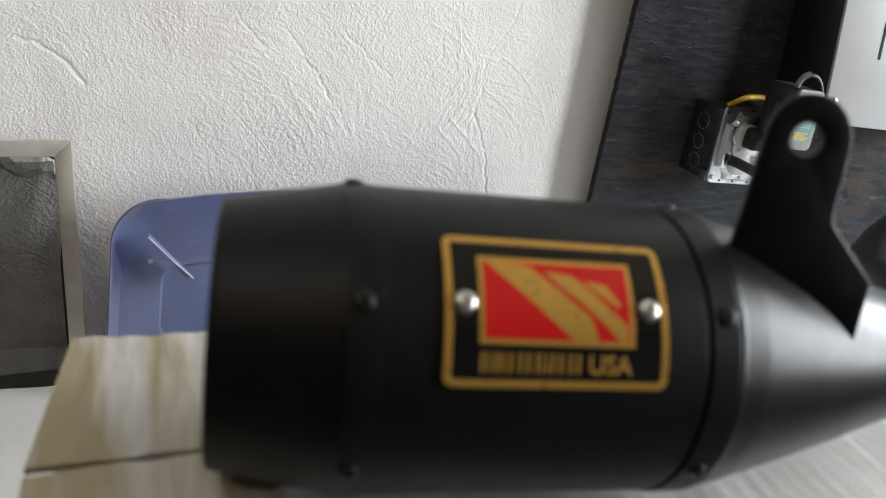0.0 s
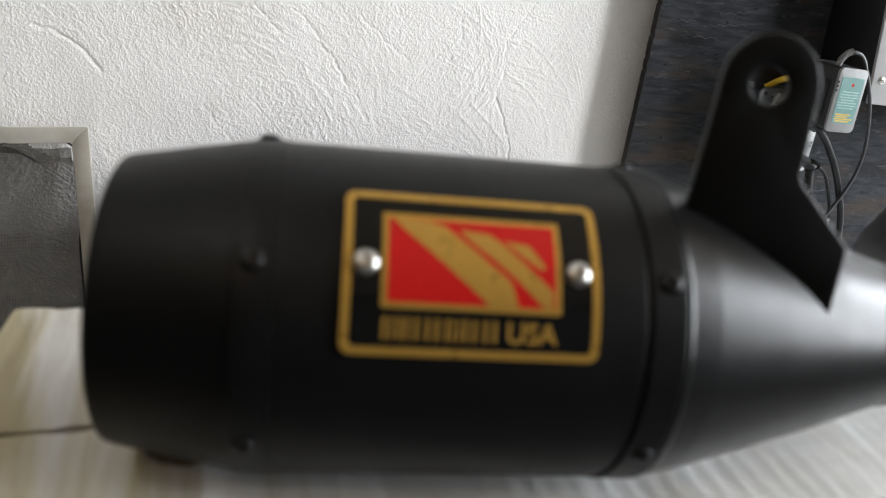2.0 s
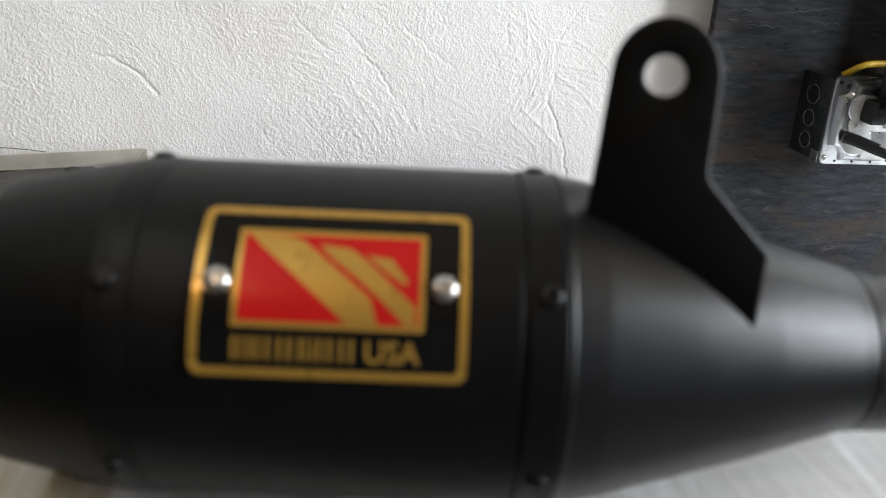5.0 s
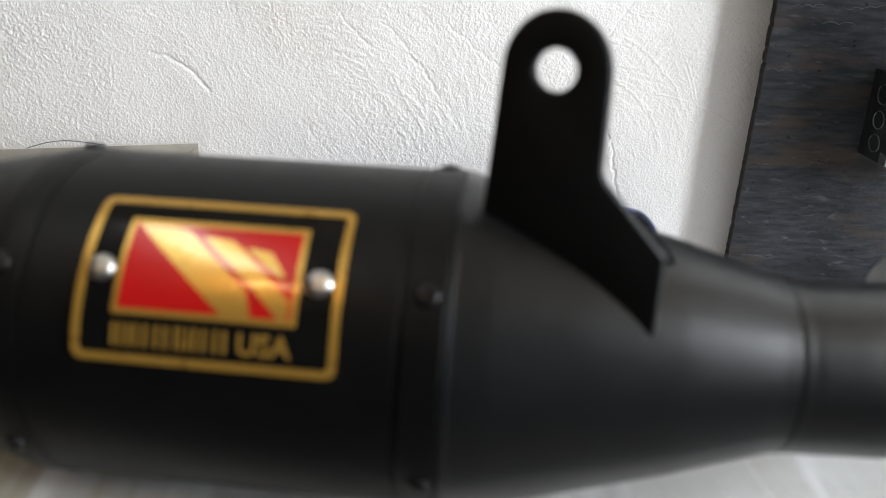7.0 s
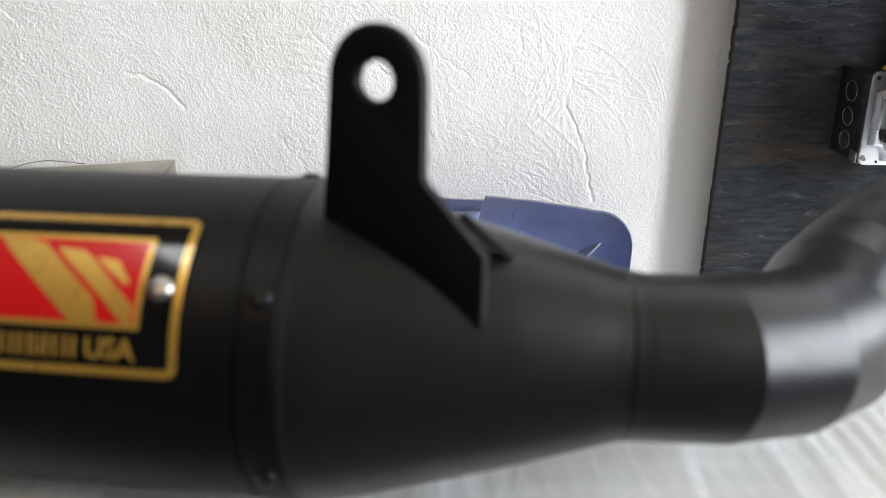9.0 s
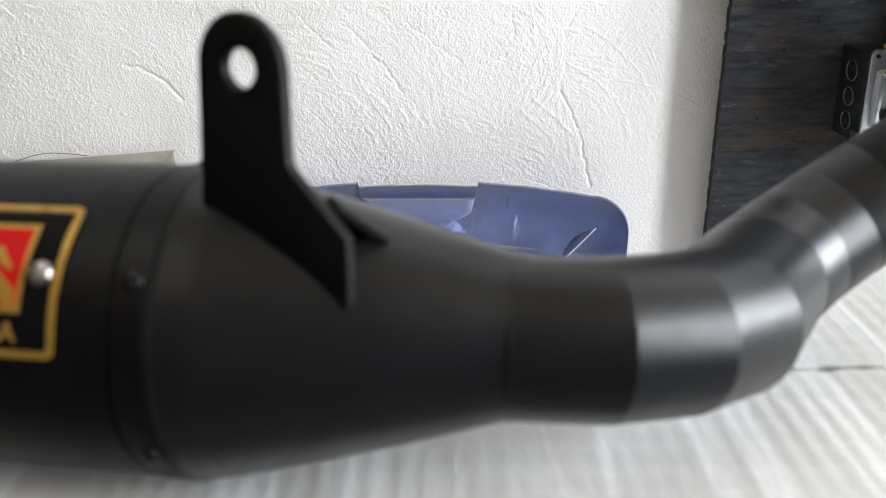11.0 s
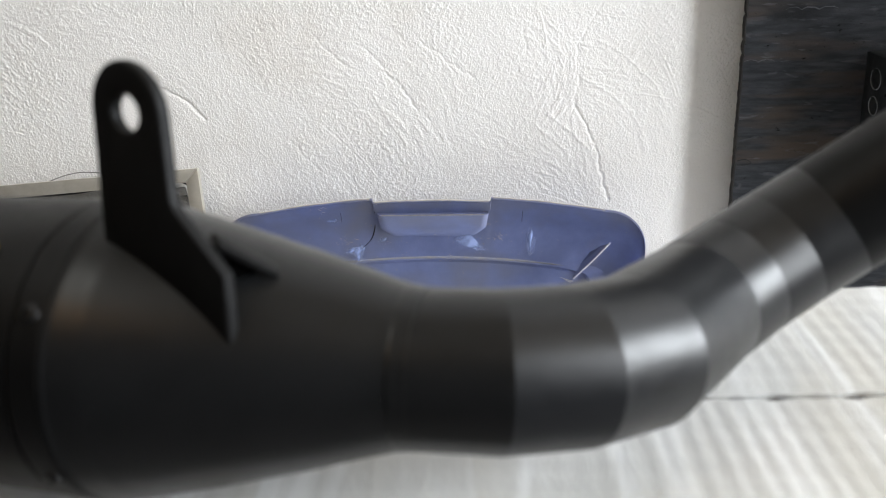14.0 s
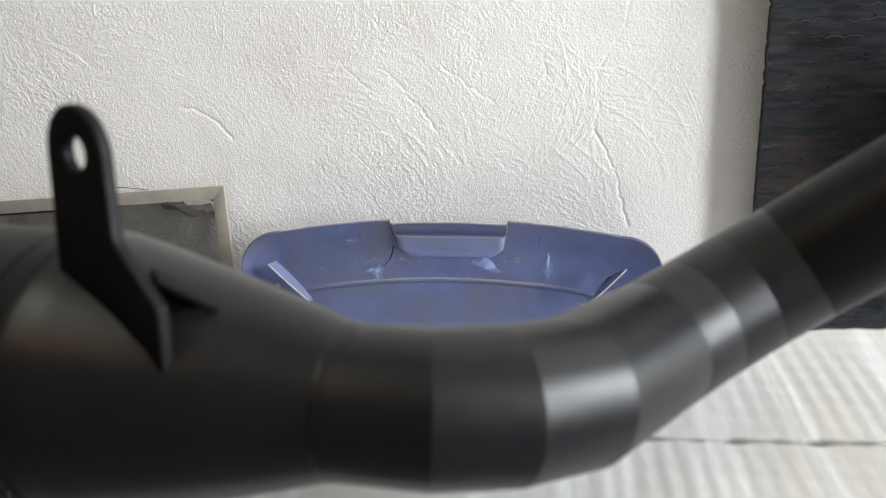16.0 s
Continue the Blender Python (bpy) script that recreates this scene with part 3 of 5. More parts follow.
def card_flap(x0, x1, ya, yb, za, curl, skew=0.0):
    """A flap with soft corrugations across it; ya and yb give its two long edges at both ends."""
    nx, ny = 620, 24
    bm = bmesh.new()
    grid = []
    rnd = random.Random(int(1000 * ya[0]) + 8)
    ph = [rnd.uniform(0, 6.28) for _ in range(6)]
    for i in range(nx + 1):
        u = i / nx
        x = x0 + (x1 - x0) * u
        row = []
        for j in range(ny + 1):
            v = j / ny
            y = (ya[0] + (ya[1] - ya[0]) * u) * (1 - v) + (yb[0] + (yb[1] - yb[0]) * u) * v
            wob = 0.0012 * math.sin(9 * y / K + ph[0]) + 0.0016 * math.sin(5.3 * x / K + ph[3]) + 0.0008 * math.sin(31 * u + ph[1])
            amp = 0.00011 * (1 + 0.8 * math.exp(-(u / 0.09) ** 2)) * (0.65 + 0.35 * math.sin(17 * u + ph[2] + 3 * v))
            crease = 0.0003 * math.exp(-(u / 0.10) ** 2) * (math.sin(2 * math.pi * (x + 0.10 * y + 3 * wob) / 0.019 + ph[1]) + 0.6 * math.sin(2 * math.pi * (x - 0.06 * y) / 0.031 + ph[4]))
            z = za + crease + amp * math.sin(2 * math.pi * (x + wob) / 0.0094) + 0.00012 * math.sin(2 * math.pi * (y + 0.5 * wob) / 0.0135) + 0.0006 * math.sin(13 * u + ph[3] + 2 * v) - 0.0022 * max(0, abs(v - 0.5) - 0.4) * 5 * abs(math.sin(7 * u + ph[4])) + curl * max(0.0, 1 - u / 0.06) ** 2 * v
            edge = 0.0007 * math.sin(63 * u + ph[5]) * math.sin(171 * u) if j in (0, ny) else 0.0
            row.append(bm.verts.new((x + skew * v * max(0.0, 1 - u / 0.3), y + edge, z)))
        grid.append(row)
    for i in range(nx):
        for j in range(ny):
            bm.faces.new((grid[i][j], grid[i + 1][j], grid[i + 1][j + 1], grid[i][j + 1]))
    ext = bmesh.ops.extrude_face_region(bm, geom=bm.faces[:])
    bmesh.ops.translate(bm, verts=[g for g in ext["geom"] if isinstance(g, bmesh.types.BMVert)], vec=(0, 0, -0.003))
    return bm


carton = thing("cardboard_box", (0.75 * K, 0.62 * K, 0), "pale cardboard box with closed corrugated flaps", "box")
bx0, bx1 = -0.074 * K, 1.75 * K
far, seam, near_y = (0.834 * K, 0.984 * K), (0.614 * K, 0.705 * K), (0.390 * K, 0.450 * K)
bm = bmesh.new()
v = [bm.verts.new(p) for p in ((bx0 + 0.002, near_y[0] + 0.002, 0), (bx1, near_y[1] + 0.002, 0), (bx1, far[1] - 0.002, 0), (bx0 + 0.002 + 0.031 * K, far[0] - 0.002, 0))]
w = [bm.verts.new(q.co + Vector((0, 0, BOX_TOP - 0.0135))) for q in v]
for k in range(4):
    bm.faces.new((v[k], v[(k + 1) % 4], w[(k + 1) % 4], w[k]))
bm.faces.new(v[::-1])
bm.faces.new(w)
part("carton_body", bm, CARD, carton, "", False)
part("flap", card_flap(bx0, bx1, (seam[0] + 0.0021, seam[1] + 0.0013), far, BOX_TOP - 0.001, 0.002, 0.030 * K), CARD, carton)
part("flap", card_flap(bx0, bx1, near_y, (seam[0] - 0.0019, seam[1] - 0.0013), BOX_TOP - 0.0006, -0.001), CARD, carton)
part("inner_flap", box((bx0 + 0.018, seam[0] - 0.03, BOX_TOP - 0.0125), (bx1, seam[1] + 0.03, BOX_TOP - 0.0105)), CARD_EDGE, carton, "brown inner cardboard seen in the seam", False)

# ---- the muffler ----
A0 = W(0.0015, 0.6319, -0.3863)
D = Vector((1, -0.1826, 0.0382)).normalized()
SIDE = Vector((0, 0, 1)).cross(D).normalized()
UPV = D.cross(SIDE)


def on_axis(s, side=0.0, up=0.0):
    return A0 + K * (s * D + side * SIDE + up * UPV)


# the link pipe and the bracket hang a little off the body's axis
HANG = W(0, 0.6257, -0.3701)
HANG_D = Vector((1, -0.1827, 0.0204)).normalized()
HANG_SIDE = Vector((0, 0, 1)).cross(HANG_D).normalized()
HANG_UP = HANG_D.cross(HANG_SIDE)


def hung(s, side=0.0, up=0.0):
    return HANG + K * (s * HANG_D + side * HANG_SIDE + up * HANG_UP)


def cyl(s, deg, r):
    a = radians(deg)
    return on_axis(s, -r * math.cos(a), r * math.sin(a))


def lathe(profile, sides=96, closed=False):
    """A surface of revolution about the muffler's axis from (s, r) pairs."""
    bm = bmesh.new()
    full = [profile[0]]
    for (s0, r0), (s1, r1) in zip(profile, profile[1:]):
        run = math.hypot(s1 - s0, r1 - r0)
        if run > 0.008:
            full += [(s0 + (s1 - s0) * q, r0 + (r1 - r0) * q) for q in (0.0007 / run, 1 - 0.0007 / run)]
        full.append((s1, r1))
    rings = [[bm.verts.new(cyl(s, 360 * k / sides, r)) for k in range(sides)] for s, r in full]
    pairs = list(zip(rings, rings[1:])) + ([(rings[-1], rings[0])] if closed else [])
    for a, b in pairs:
        for k in range(sides):
            bm.faces.new((a[k], a[(k + 1) % sides], b[(k + 1) % sides], b[k]))
    return bm


muffler = thing("exhaust_muffler", W(0.45, 0.54, -0.51), "matt black motorcycle exhaust muffler with curved link pipe on cardboard", "muffler")
part("end_cap", lathe([(0.088, 0.117), (0.0865, 0.1215), (0.0885, 0.1242), (0.094, 0.1260), (0.14, 0.1352), (0.186, 0.1440), (0.1915, 0.1452), (0.1915, 0.142), (0.10, 0.115), (0.10, 0.066), (0.16, 0.066), (0.16, 0.0)]), BLACK_COAT, muffler)
part("cap_band", lathe([(0.1917, 0.138), (0.1917, 0.1458), (0.1935, 0.1464), (0.206, 0.1474), (0.221, 0.1473), (0.2235, 0.1468), (0.2235, 0.138)]), BLACK_COAT, muffler)
part("sleeve", lathe([(0.2237, 0.138), (0.2237, 0.1462), (0.226, 0.1466), (0.36, 0.1468), (0.5075, 0.1470), (0.509, 0.1460), (0.509, 0.138)]), BLACK_COAT, muffler)
part("groove_ring", lathe([(0.5085, 0.128), (0.5085, 0.1450), (0.513, 0.1450), (0.513, 0.128)]), BLACK_COAT, muffler)
part("body_band", lathe([(0.5125, 0.138), (0.5125, 0.1475), (0.514, 0.1484), (0.540, 0.1484), (0.5425, 0.1478), (0.5435, 0.1467), (0.5435, 0.138)]), BLACK_COAT, muffler)
CONE = [(0.5437, 0.1465), (0.5442, 0.1478), (0.5452, 0.1482), (0.5466, 0.1478), (0.5485, 0.1466), (0.575, 0.1414), (0.65, 0.1222), (0.72, 0.1030), (0.80, 0.0788), (0.8175, 0.0742), (0.8205, 0.0741)]
part("cone", lathe([(0.5437, 0.128)] + CONE + [(0.8205, 0.06)]), CONE_COAT, muffler)
part("weld_bead", lathe([(0.8120, 0.07), (0.8120, 0.0753), (0.8140, 0.0758), (0.8165, 0.0758), (0.8190, 0.0752), (0.8225, 0.0744), (0.8300, 0.0737), (0.8300, 0.07)]), CONE_COAT, muffler)

for s, r in ((0.2050, 0.1479), (0.5285, 0.1482)):
    for deg in (42.0, -18.5, 105.5, 174, 243):
        b_at = cyl(s, deg, r)
        bolt = part("bolt", dome(b_at, b_at - on_axis(s), 0.0092 * K, 0.0036 * K, 18, socket=1), BOLT_BLACK, muffler)

# the badge, bent round the sleeve
BR = 0.1470


def badge_point(s, arc, r):
    return cyl(s, math.degrees(arc / BR), r)


def curved_plate(outline, r0, r1, hole=None):
    """An outline in (s, arc) bent round the axis between two radii."""
    bm = bmesh.new()
    vs = [bm.verts.new((s, a, 0)) for s, a in outline]
    if hole:
        ws = [bm.verts.new((s, a, 0)) for s, a in hole]
        n = len(vs)
        for k in range(n):
            bm.faces.new((vs[k], vs[(k + 1) % n], ws[(k + 1) % n], ws[k]))
    else:
        bm.faces.new(vs)
    lo, hi = min(a for _, a in outline), max(a for _, a in outline)
    for k in range(1, int((hi - lo) / 0.006) + 1):
        bmesh.ops.bisect_plane(bm, geom=bm.verts[:] + bm.edges[:] + bm.faces[:], plane_co=(0, lo + 0.006 * k, 0), plane_no=(0, 1, 0))
    bm.normal_update()
    for f in bm.faces:
        if f.normal.z < 0:
            f.normal_flip()
    ext = bmesh.ops.extrude_face_region(bm, geom=bm.faces[:])
    top = {g for g in ext["geom"] if isinstance(g, bmesh.types.BMVert)}
    for q in bm.verts:
        q.co = badge_point(q.co.x, q.co.y, r1 if q in top else r0)
    return bm


def round_rect(s0, s1, a0, a1, r, n=6):
    pts = []
    for cs, ca, t0 in ((s1 - r, a1 - r, 0), (s0 + r, a1 - r, 90), (s0 + r, a0 + r, 180), (s1 - r, a0 + r, 270)):
        for k in range(n + 1):
            t = radians(t0 + 90 * k / n)
            pts.append((cs + r * math.cos(t), ca + r * math.sin(t)))
    return pts


def arc_of(deg):
    return radians(deg) * BR


ba0, ba1, bs0, bs1 = arc_of(16.5), arc_of(67.2), 0.2698, 0.4690
badge = part("badge", curved_plate(round_rect(bs0, bs1, ba0, ba1, 0.009), BR - 0.001, BR + 0.0022), BADGE_BLACK, muffler, "glossy black badge plate with gold and red print")
part("badge_border", curved_plate(round_rect(bs0 + 0.0006, bs1 - 0.0006, ba0 + 0.0006, ba1 - 0.0006, 0.0085), BR + 0.0021, BR + 0.0027, round_rect(bs0 + 0.0068, bs1 - 0.0068, ba0 + 0.0068, ba1 - 0.0068, 0.0045)), BADGE_GOLD, badge, "gold border line")
rs0, rs1, ra0, ra1 = 0.2990, 0.4370, arc_of(30.3), arc_of(59.2)
part("emblem_panel", curved_plate(round_rect(rs0, rs1, ra0, ra1, 0.001, 2), BR + 0.0021, BR + 0.0026), BADGE_GOLD, badge, "gold emblem panel")
is0, is1, ia0, ia1 = rs0 + 0.0045, rs1 - 0.0045, ra0 + 0.0045, ra1 - 0.0045
part("emblem_field", curved_plate([(is0, ia0), (is1, ia0), (is1, ia1), (is0, ia1)], BR + 0.0025, BR + 0.0029), BADGE_RED, badge, "red emblem field")


def emblem(points):
    return [(is0 + u * (is1 - is0), ia1 - v * (ia1 - ia0)) for u, v in points]


part("emblem_stripe", curved_plate(emblem([(0.02, 0.0), (0.24, 0.02), (0.33, 0.07), (0.73, 0.72), (0.775, 1.0), (0.60, 1.0), (0.10, 0.16)]), BR + 0.0028, BR + 0.0032), BADGE_GOLD, badge, "gold stripe")
part("emblem_stripe", curved_plate(emblem([(0.42, 0.11), (0.60, 0.15), (0.68, 0.26), (0.985, 0.80), (0.985, 1.0), (0.93, 1.0), (0.76, 0.68), (0.62, 0.45), (0.50, 0.27)]), BR + 0.0028, BR + 0.0032), BADGE_GOLD, badge, "gold stripe")
part("emblem_stripe", curved_plate(emblem([(0.69, 0.22), (0.84, 0.26), (0.94, 0.52), (0.92, 0.56), (0.80, 0.40)]), BR + 0.0028, BR + 0.0032), BADGE_GOLD, badge, "gold stripe")
ta0, ta1 = arc_of(21.4), arc_of(27.8)
for k, wide in enumerate((1.25, 0.9, 0.95, 1.0, 0.9, 0.95)):
    x0, w0 = 0.3008 + 0.0147 * k + (0.003 if k else 0.0), 0.0118 * wide
    for f0, f1 in ((0.0, 0.20), (0.40, 0.56), (0.80, 1.0)) if k in (0, 3) else ((0.0, 0.24), (0.62, 0.88)):
        part("letter_bar", curved_plate([(x0 + w0 * f0, ta0), (x0 + w0 * f1, ta0), (x0 + w0 * f1, ta1), (x0 + w0 * f0, ta1)], BR + 0.0021, BR + 0.0026), BADGE_GOLD, badge, "gold print")
txt = bpy.data.curves.new("letters", "FONT")
txt.body, txt.offset = "USA", 0.02
txt_ob = bpy.data.objects.new("letters", txt)
txt_me = bpy.data.meshes.new_from_object(txt_ob)
bm = bmesh.new()
bm.from_mesh(txt_me)
bmesh.ops.remove_doubles(bm, verts=bm.verts, dist=1e-5)
tx0, tx1 = min(q.co.x for q in bm.verts), max(q.co.x for q in bm.verts)
ty0, ty1 = min(q.co.y for q in bm.verts), max(q.co.y for q in bm.verts)
ext = bmesh.ops.extrude_face_region(bm, geom=bm.faces[:])
top = {g for g in ext["geom"] if isinstance(g, bmesh.types.BMVert)}
for q in bm.verts:
    q.co = badge_point(0.3955 + (q.co.x - tx0) / (tx1 - tx0) * 0.0395, ta0 + (q.co.y - ty0) / (ty1 - ty0) * (ta1 - ta0), BR + (0.0026 if q in top else 0.0021))
part("letters", bm, BADGE_GOLD, badge, "gold letters USA")
bpy.data.objects.remove(txt_ob)
for s in (0.2870, 0.4506):
    r_at = cyl(s, 42.8, BR + 0.0020)
    part("rivet", dome(r_at, r_at - on_axis(s), 0.0100 * K, 0.0060 * K, 24, socket=1), STEEL, badge, "bright steel button-head screw")

# the hanger bracket on the cone


def on_plate(s, up, back=0.0):
    return hung(s, plate_side(s, up), up) + PLATE_N * (-back * K)


def plate_side(s, up):
    return -0.0285 - 0.263 * (s - 0.602) + 0.169 * (up - 0.243)


def off_axis(p):
    """How far a point lies from the body's axis, and how far along it, in plan units."""
    q = (p - A0) / K
    return (q - q.dot(D) * D).length, q.dot(D)


def plate_foot(s):
    """The height at which the plate meets the cone."""
    lo, hi = 0.02, 0.16
    for _ in range(30):
        mid = (lo + hi) / 2
        r, run = off_axis(on_plate(s, mid))
        lo, hi = (lo, mid) if r > np.interp(run, [c[0] for c in CONE], [c[1] for c in CONE]) else (mid, hi)
    return lo


PLATE_N = (-HANG_SIDE - 0.263 * HANG_D + 0.169 * HANG_UP).normalized()
outline = [(0.5570, 0.124), (0.5610, 0.187), (0.5640, 0.240)]
outline += [(0.6025 + 0.0385 * math.cos(radians(a)), 0.240 + 0.0425 * math.sin(radians(a))) for a in range(170, 0, -10)]
outline += [(0.6410, 0.240), (0.6418, 0.174), (0.645, 0.168), (0.6915, 0.1225), (0.692, 0.119), (0.692, 0.0605)]
for k in range(1, 9):
    s = 0.692 - (0.692 - 0.5585) * k / 9
    outline.append((s, plate_foot(s) - 0.003))
hole = [(0.602 + 0.0146 * math.cos(radians(a)), 0.2410 + 0.0149 * math.sin(radians(a))) for a in range(0, 360, 10)]
bm = bmesh.new()
ov = [bm.verts.new(on_plate(s, u)) for s, u in outline]
hv = [bm.verts.new(on_plate(s, u)) for s, u in hole]
edges = [bm.edges.new((ov[k], ov[(k + 1) % len(ov)])) for k in range(len(ov))] + [bm.edges.new((hv[k], hv[(k + 1) % len(hv)])) for k in range(len(hv))]
bmesh.ops.triangle_fill(bm, edges=edges, use_beauty=True)
bm.normal_update()
ext = bmesh.ops.extrude_face_region(bm, geom=bm.faces[:])
bmesh.ops.translate(bm, verts=[g for g in ext["geom"] if isinstance(g, bmesh.types.BMVert)], vec=-PLATE_N * 0.0125 * K)
bmesh.ops.recalc_face_normals(bm, faces=bm.faces)
rim = [e for e in bm.edges if len(e.link_faces) == 2 and e.calc_face_angle(0) > 1.2]
bmesh.ops.bevel(bm, geom=rim, offset=0.0012, segments=3, profile=0.5, affect="EDGES")
bracket = part("bracket", bm, BRACKET_COAT, muffler, "matt black hanger plate with a bolt hole")
part("weld", tube([on_plate(s, u, 0.006) for s, u in outline[:-9:-1]], 0.0032 * K, 8), CONE_COAT, bracket)
# a tab bent back from the plate's slope down to the cone, its open side's shade painted near black
tab = [hung(0.678, -0.054, 0.135), hung(0.709, -0.024, 0.0955), hung(0.702, -0.012, 0.099), hung(0.668, -0.046, 0.143)]
part("tab", prism(tab, (tab[2] - tab[1]).cross(tab[0] - tab[1]), 0.0065 * K, 0.0004), BRACKET_COAT, bracket)
part("tab_web", prism([hung(0.668, -0.050, 0.140), hung(0.702, -0.014, 0.094), hung(0.702, -0.014, 0.076), hung(0.668, -0.050, 0.076)], (tab[1] - tab[0]).cross(HANG_UP) * -1, 0.004 * K), SHADED_COAT, bracket)

# the link pipe in mitred sections
PR = 0.0764
BEND = [(0.2329, 1.3003, -0.268), (0.2508, 1.4006, 2.6714)]


def pipe_line():
    """Dense centre line (point, direction) in plan units along the two bends and the straight end."""
    p, t = (HANG / K) + 0.8142 * HANG_D, HANG_D.copy()
    line = [(p.copy(), t.copy(), 0.0)]
    run = 0.0
    for rad, th, ph in BEND:
        nn = math.cos(ph) * HANG_SIDE + math.sin(ph) * HANG_UP
        nn = (nn - nn.dot(t) * t).normalized()
        for k in range(1, 61):
            a = th * k / 60
            line.append((p + rad * (math.sin(a) * t + (1 - math.cos(a)) * nn), math.cos(a) * t + math.sin(a) * nn, run + rad * a))
        run += rad * th
        p, t = line[-1][0], line[-1][1]
    for k in range(1, 41):
        line.append((p + t * 0.01 * k, t, run + 0.01 * k))
    return line


LINE = pipe_line()


def at_run(x):
    i = min(range(len(LINE)), key=lambda k: abs(LINE[k][2] - x))
    return LINE[i]


WIDTHS = (0.970, 0.982, 0.997, 1.010, 1.014, 1.010, 1.006, 1.0, 1.0, 1.0)
seams = [0.0, 0.079, 0.156, 0.239, 0.411, 0.487, 0.557, 0.626, 0.82, 1.04]
SAG = (0.0028, 0.0023, 0.0020, 0.0016, 0.0011, 0.0008)
EASE = (0.0058, 0.0040, 0.0022, 0.0008, 0.0, 0.0)
knots = [at_run(x) for x in seams]
knots = [(p + (HANG_SIDE * EASE[k] - HANG_UP * SAG[k] if k < 6 else Vector()), t, x) for k, (p, t, x) in enumerate(knots)]
for (p, t, _), (q, u, _), k in zip(knots, knots[1:], range(99)):
    d = (q - p).normalized()
    a = d.orthogonal().normalized()
    b = d.cross(a)
    bm = bmesh.new()
    ends = WIDTHS[k], WIDTHS[k + 1]
    rings = []
    for f in (0.0, 1.0):
        ring = []
        rr = PR * ends[int(f)]
        for n in range(64):
            ang = 2 * math.pi * n / 64
            o = rr * (math.cos(ang) * a + math.sin(ang) * b)
            l0 = -o.dot(t) / d.dot(t)
            l1 = (q - p).length - o.dot(u) / d.dot(u)
            ring.append(bm.verts.new(K * (p + o + d * (l0 + (l1 - l0) * f))))
        rings.append(ring)
    for x, y in zip(rings, rings[1:]):
        for n in range(64):
            bm.faces.new((x[n], x[(n + 1) % 64], y[(n + 1) % 64], y[n]))
    part("neck" if k == 0 else "pipe_section", bm, CONE_COAT if k == 0 else BLACK_COAT if k in (7, 8) else PIPE_COAT, muffler)

# ---- the ceiling lamps, seen only as reflections in the badge ----
lamp_ob = thing("ceiling_light", (-0.87, -0.20, 2.34), "long white ceiling light with a bare tube", "light")
part("housing", box((-0.97, -0.74, 2.345), (-0.77, 0.34, RZ1), 0.004), CABINET_WHITE, lamp_ob)
lamp_ob = thing("ceiling_light", (-0.96, -1.08, 2.34), "small square ceiling light with a warm bulb", "light")
part("housing", box((-1.08, -1.20, 2.345), (-0.84, -0.96, RZ1), 0.004), CABINET_WHITE, lamp_ob)

# ---- the blue lid, leaning at the wall ----
lid = thing("plastic_lid", W(0.68, 2.2, -1.5), "dusty blue plastic tote lid with torn corner ribs, at the wall", "lid")
LX = Vector((1, 0.045, -0.018)).normalized()
LEAN_LID = radians(9)
LV = Vector((0.018, math.sin(LEAN_LID), math.cos(LEAN_LID))).normalized()
LN = LX.cross(LV).normalized()
LO = W(0.68, 2.163 - 0.66 * math.tan(LEAN_LID), -1.495)


def lid_at(x, v, n):
    return LO + K * (x * LX + v * LV + n * LN)


def lid_loop(half, v0, v1, rad, bow, notch=0.0):
    """A closed outline: a rounded rectangle with a bowed top edge, dropped a little in the middle."""
    pts = []
    xs = [half - rad - 2 * (half - rad) * (k + 0.5) / 40 for k in range(40)] + [s * min(q, half - rad) for s in (-1, 1) for q in (0.1905, 0.1935)]
    for x in sorted(xs, reverse=True):
        v = v1 - bow * (x / (half - rad)) ** 2
        inside = abs(x) < 0.192
        pts.append((x, v - (notch if inside else 0.0)))
    for c, t0, n in (((-half + rad, v1 - bow - rad), 90, 10), ):
        pts += [(c[0] + rad * math.cos(radians(t0 + 9 * k)), c[1] + rad * math.sin(radians(t0 + 9 * k))) for k in range(n + 1)]
    pts += [(-half, v0 + rad + (v1 - bow - 2 * rad - v0) * (1 - (k + 0.5) / 8)) for k in range(8)]
    pts += [(-half + rad + rad * math.cos(radians(180 + 18 * k)), v0 + rad + rad * math.sin(radians(180 + 18 * k))) for k in range(6)]
    pts += [(-half + rad + 2 * (half - rad) * (k + 0.5) / 10, v0) for k in range(10)]
    pts += [(half - rad + rad * math.cos(radians(270 + 18 * k)), v0 + rad + rad * math.sin(radians(270 + 18 * k))) for k in range(6)]
    pts += [(half, v0 + rad + (v1 - bow - 2 * rad - v0) * (k + 0.5) / 8) for k in range(8)]
    pts += [(half - rad + rad * math.cos(radians(9 * k)), v1 - bow - rad + rad * math.sin(radians(9 * k))) for k in range(11)]
    return pts


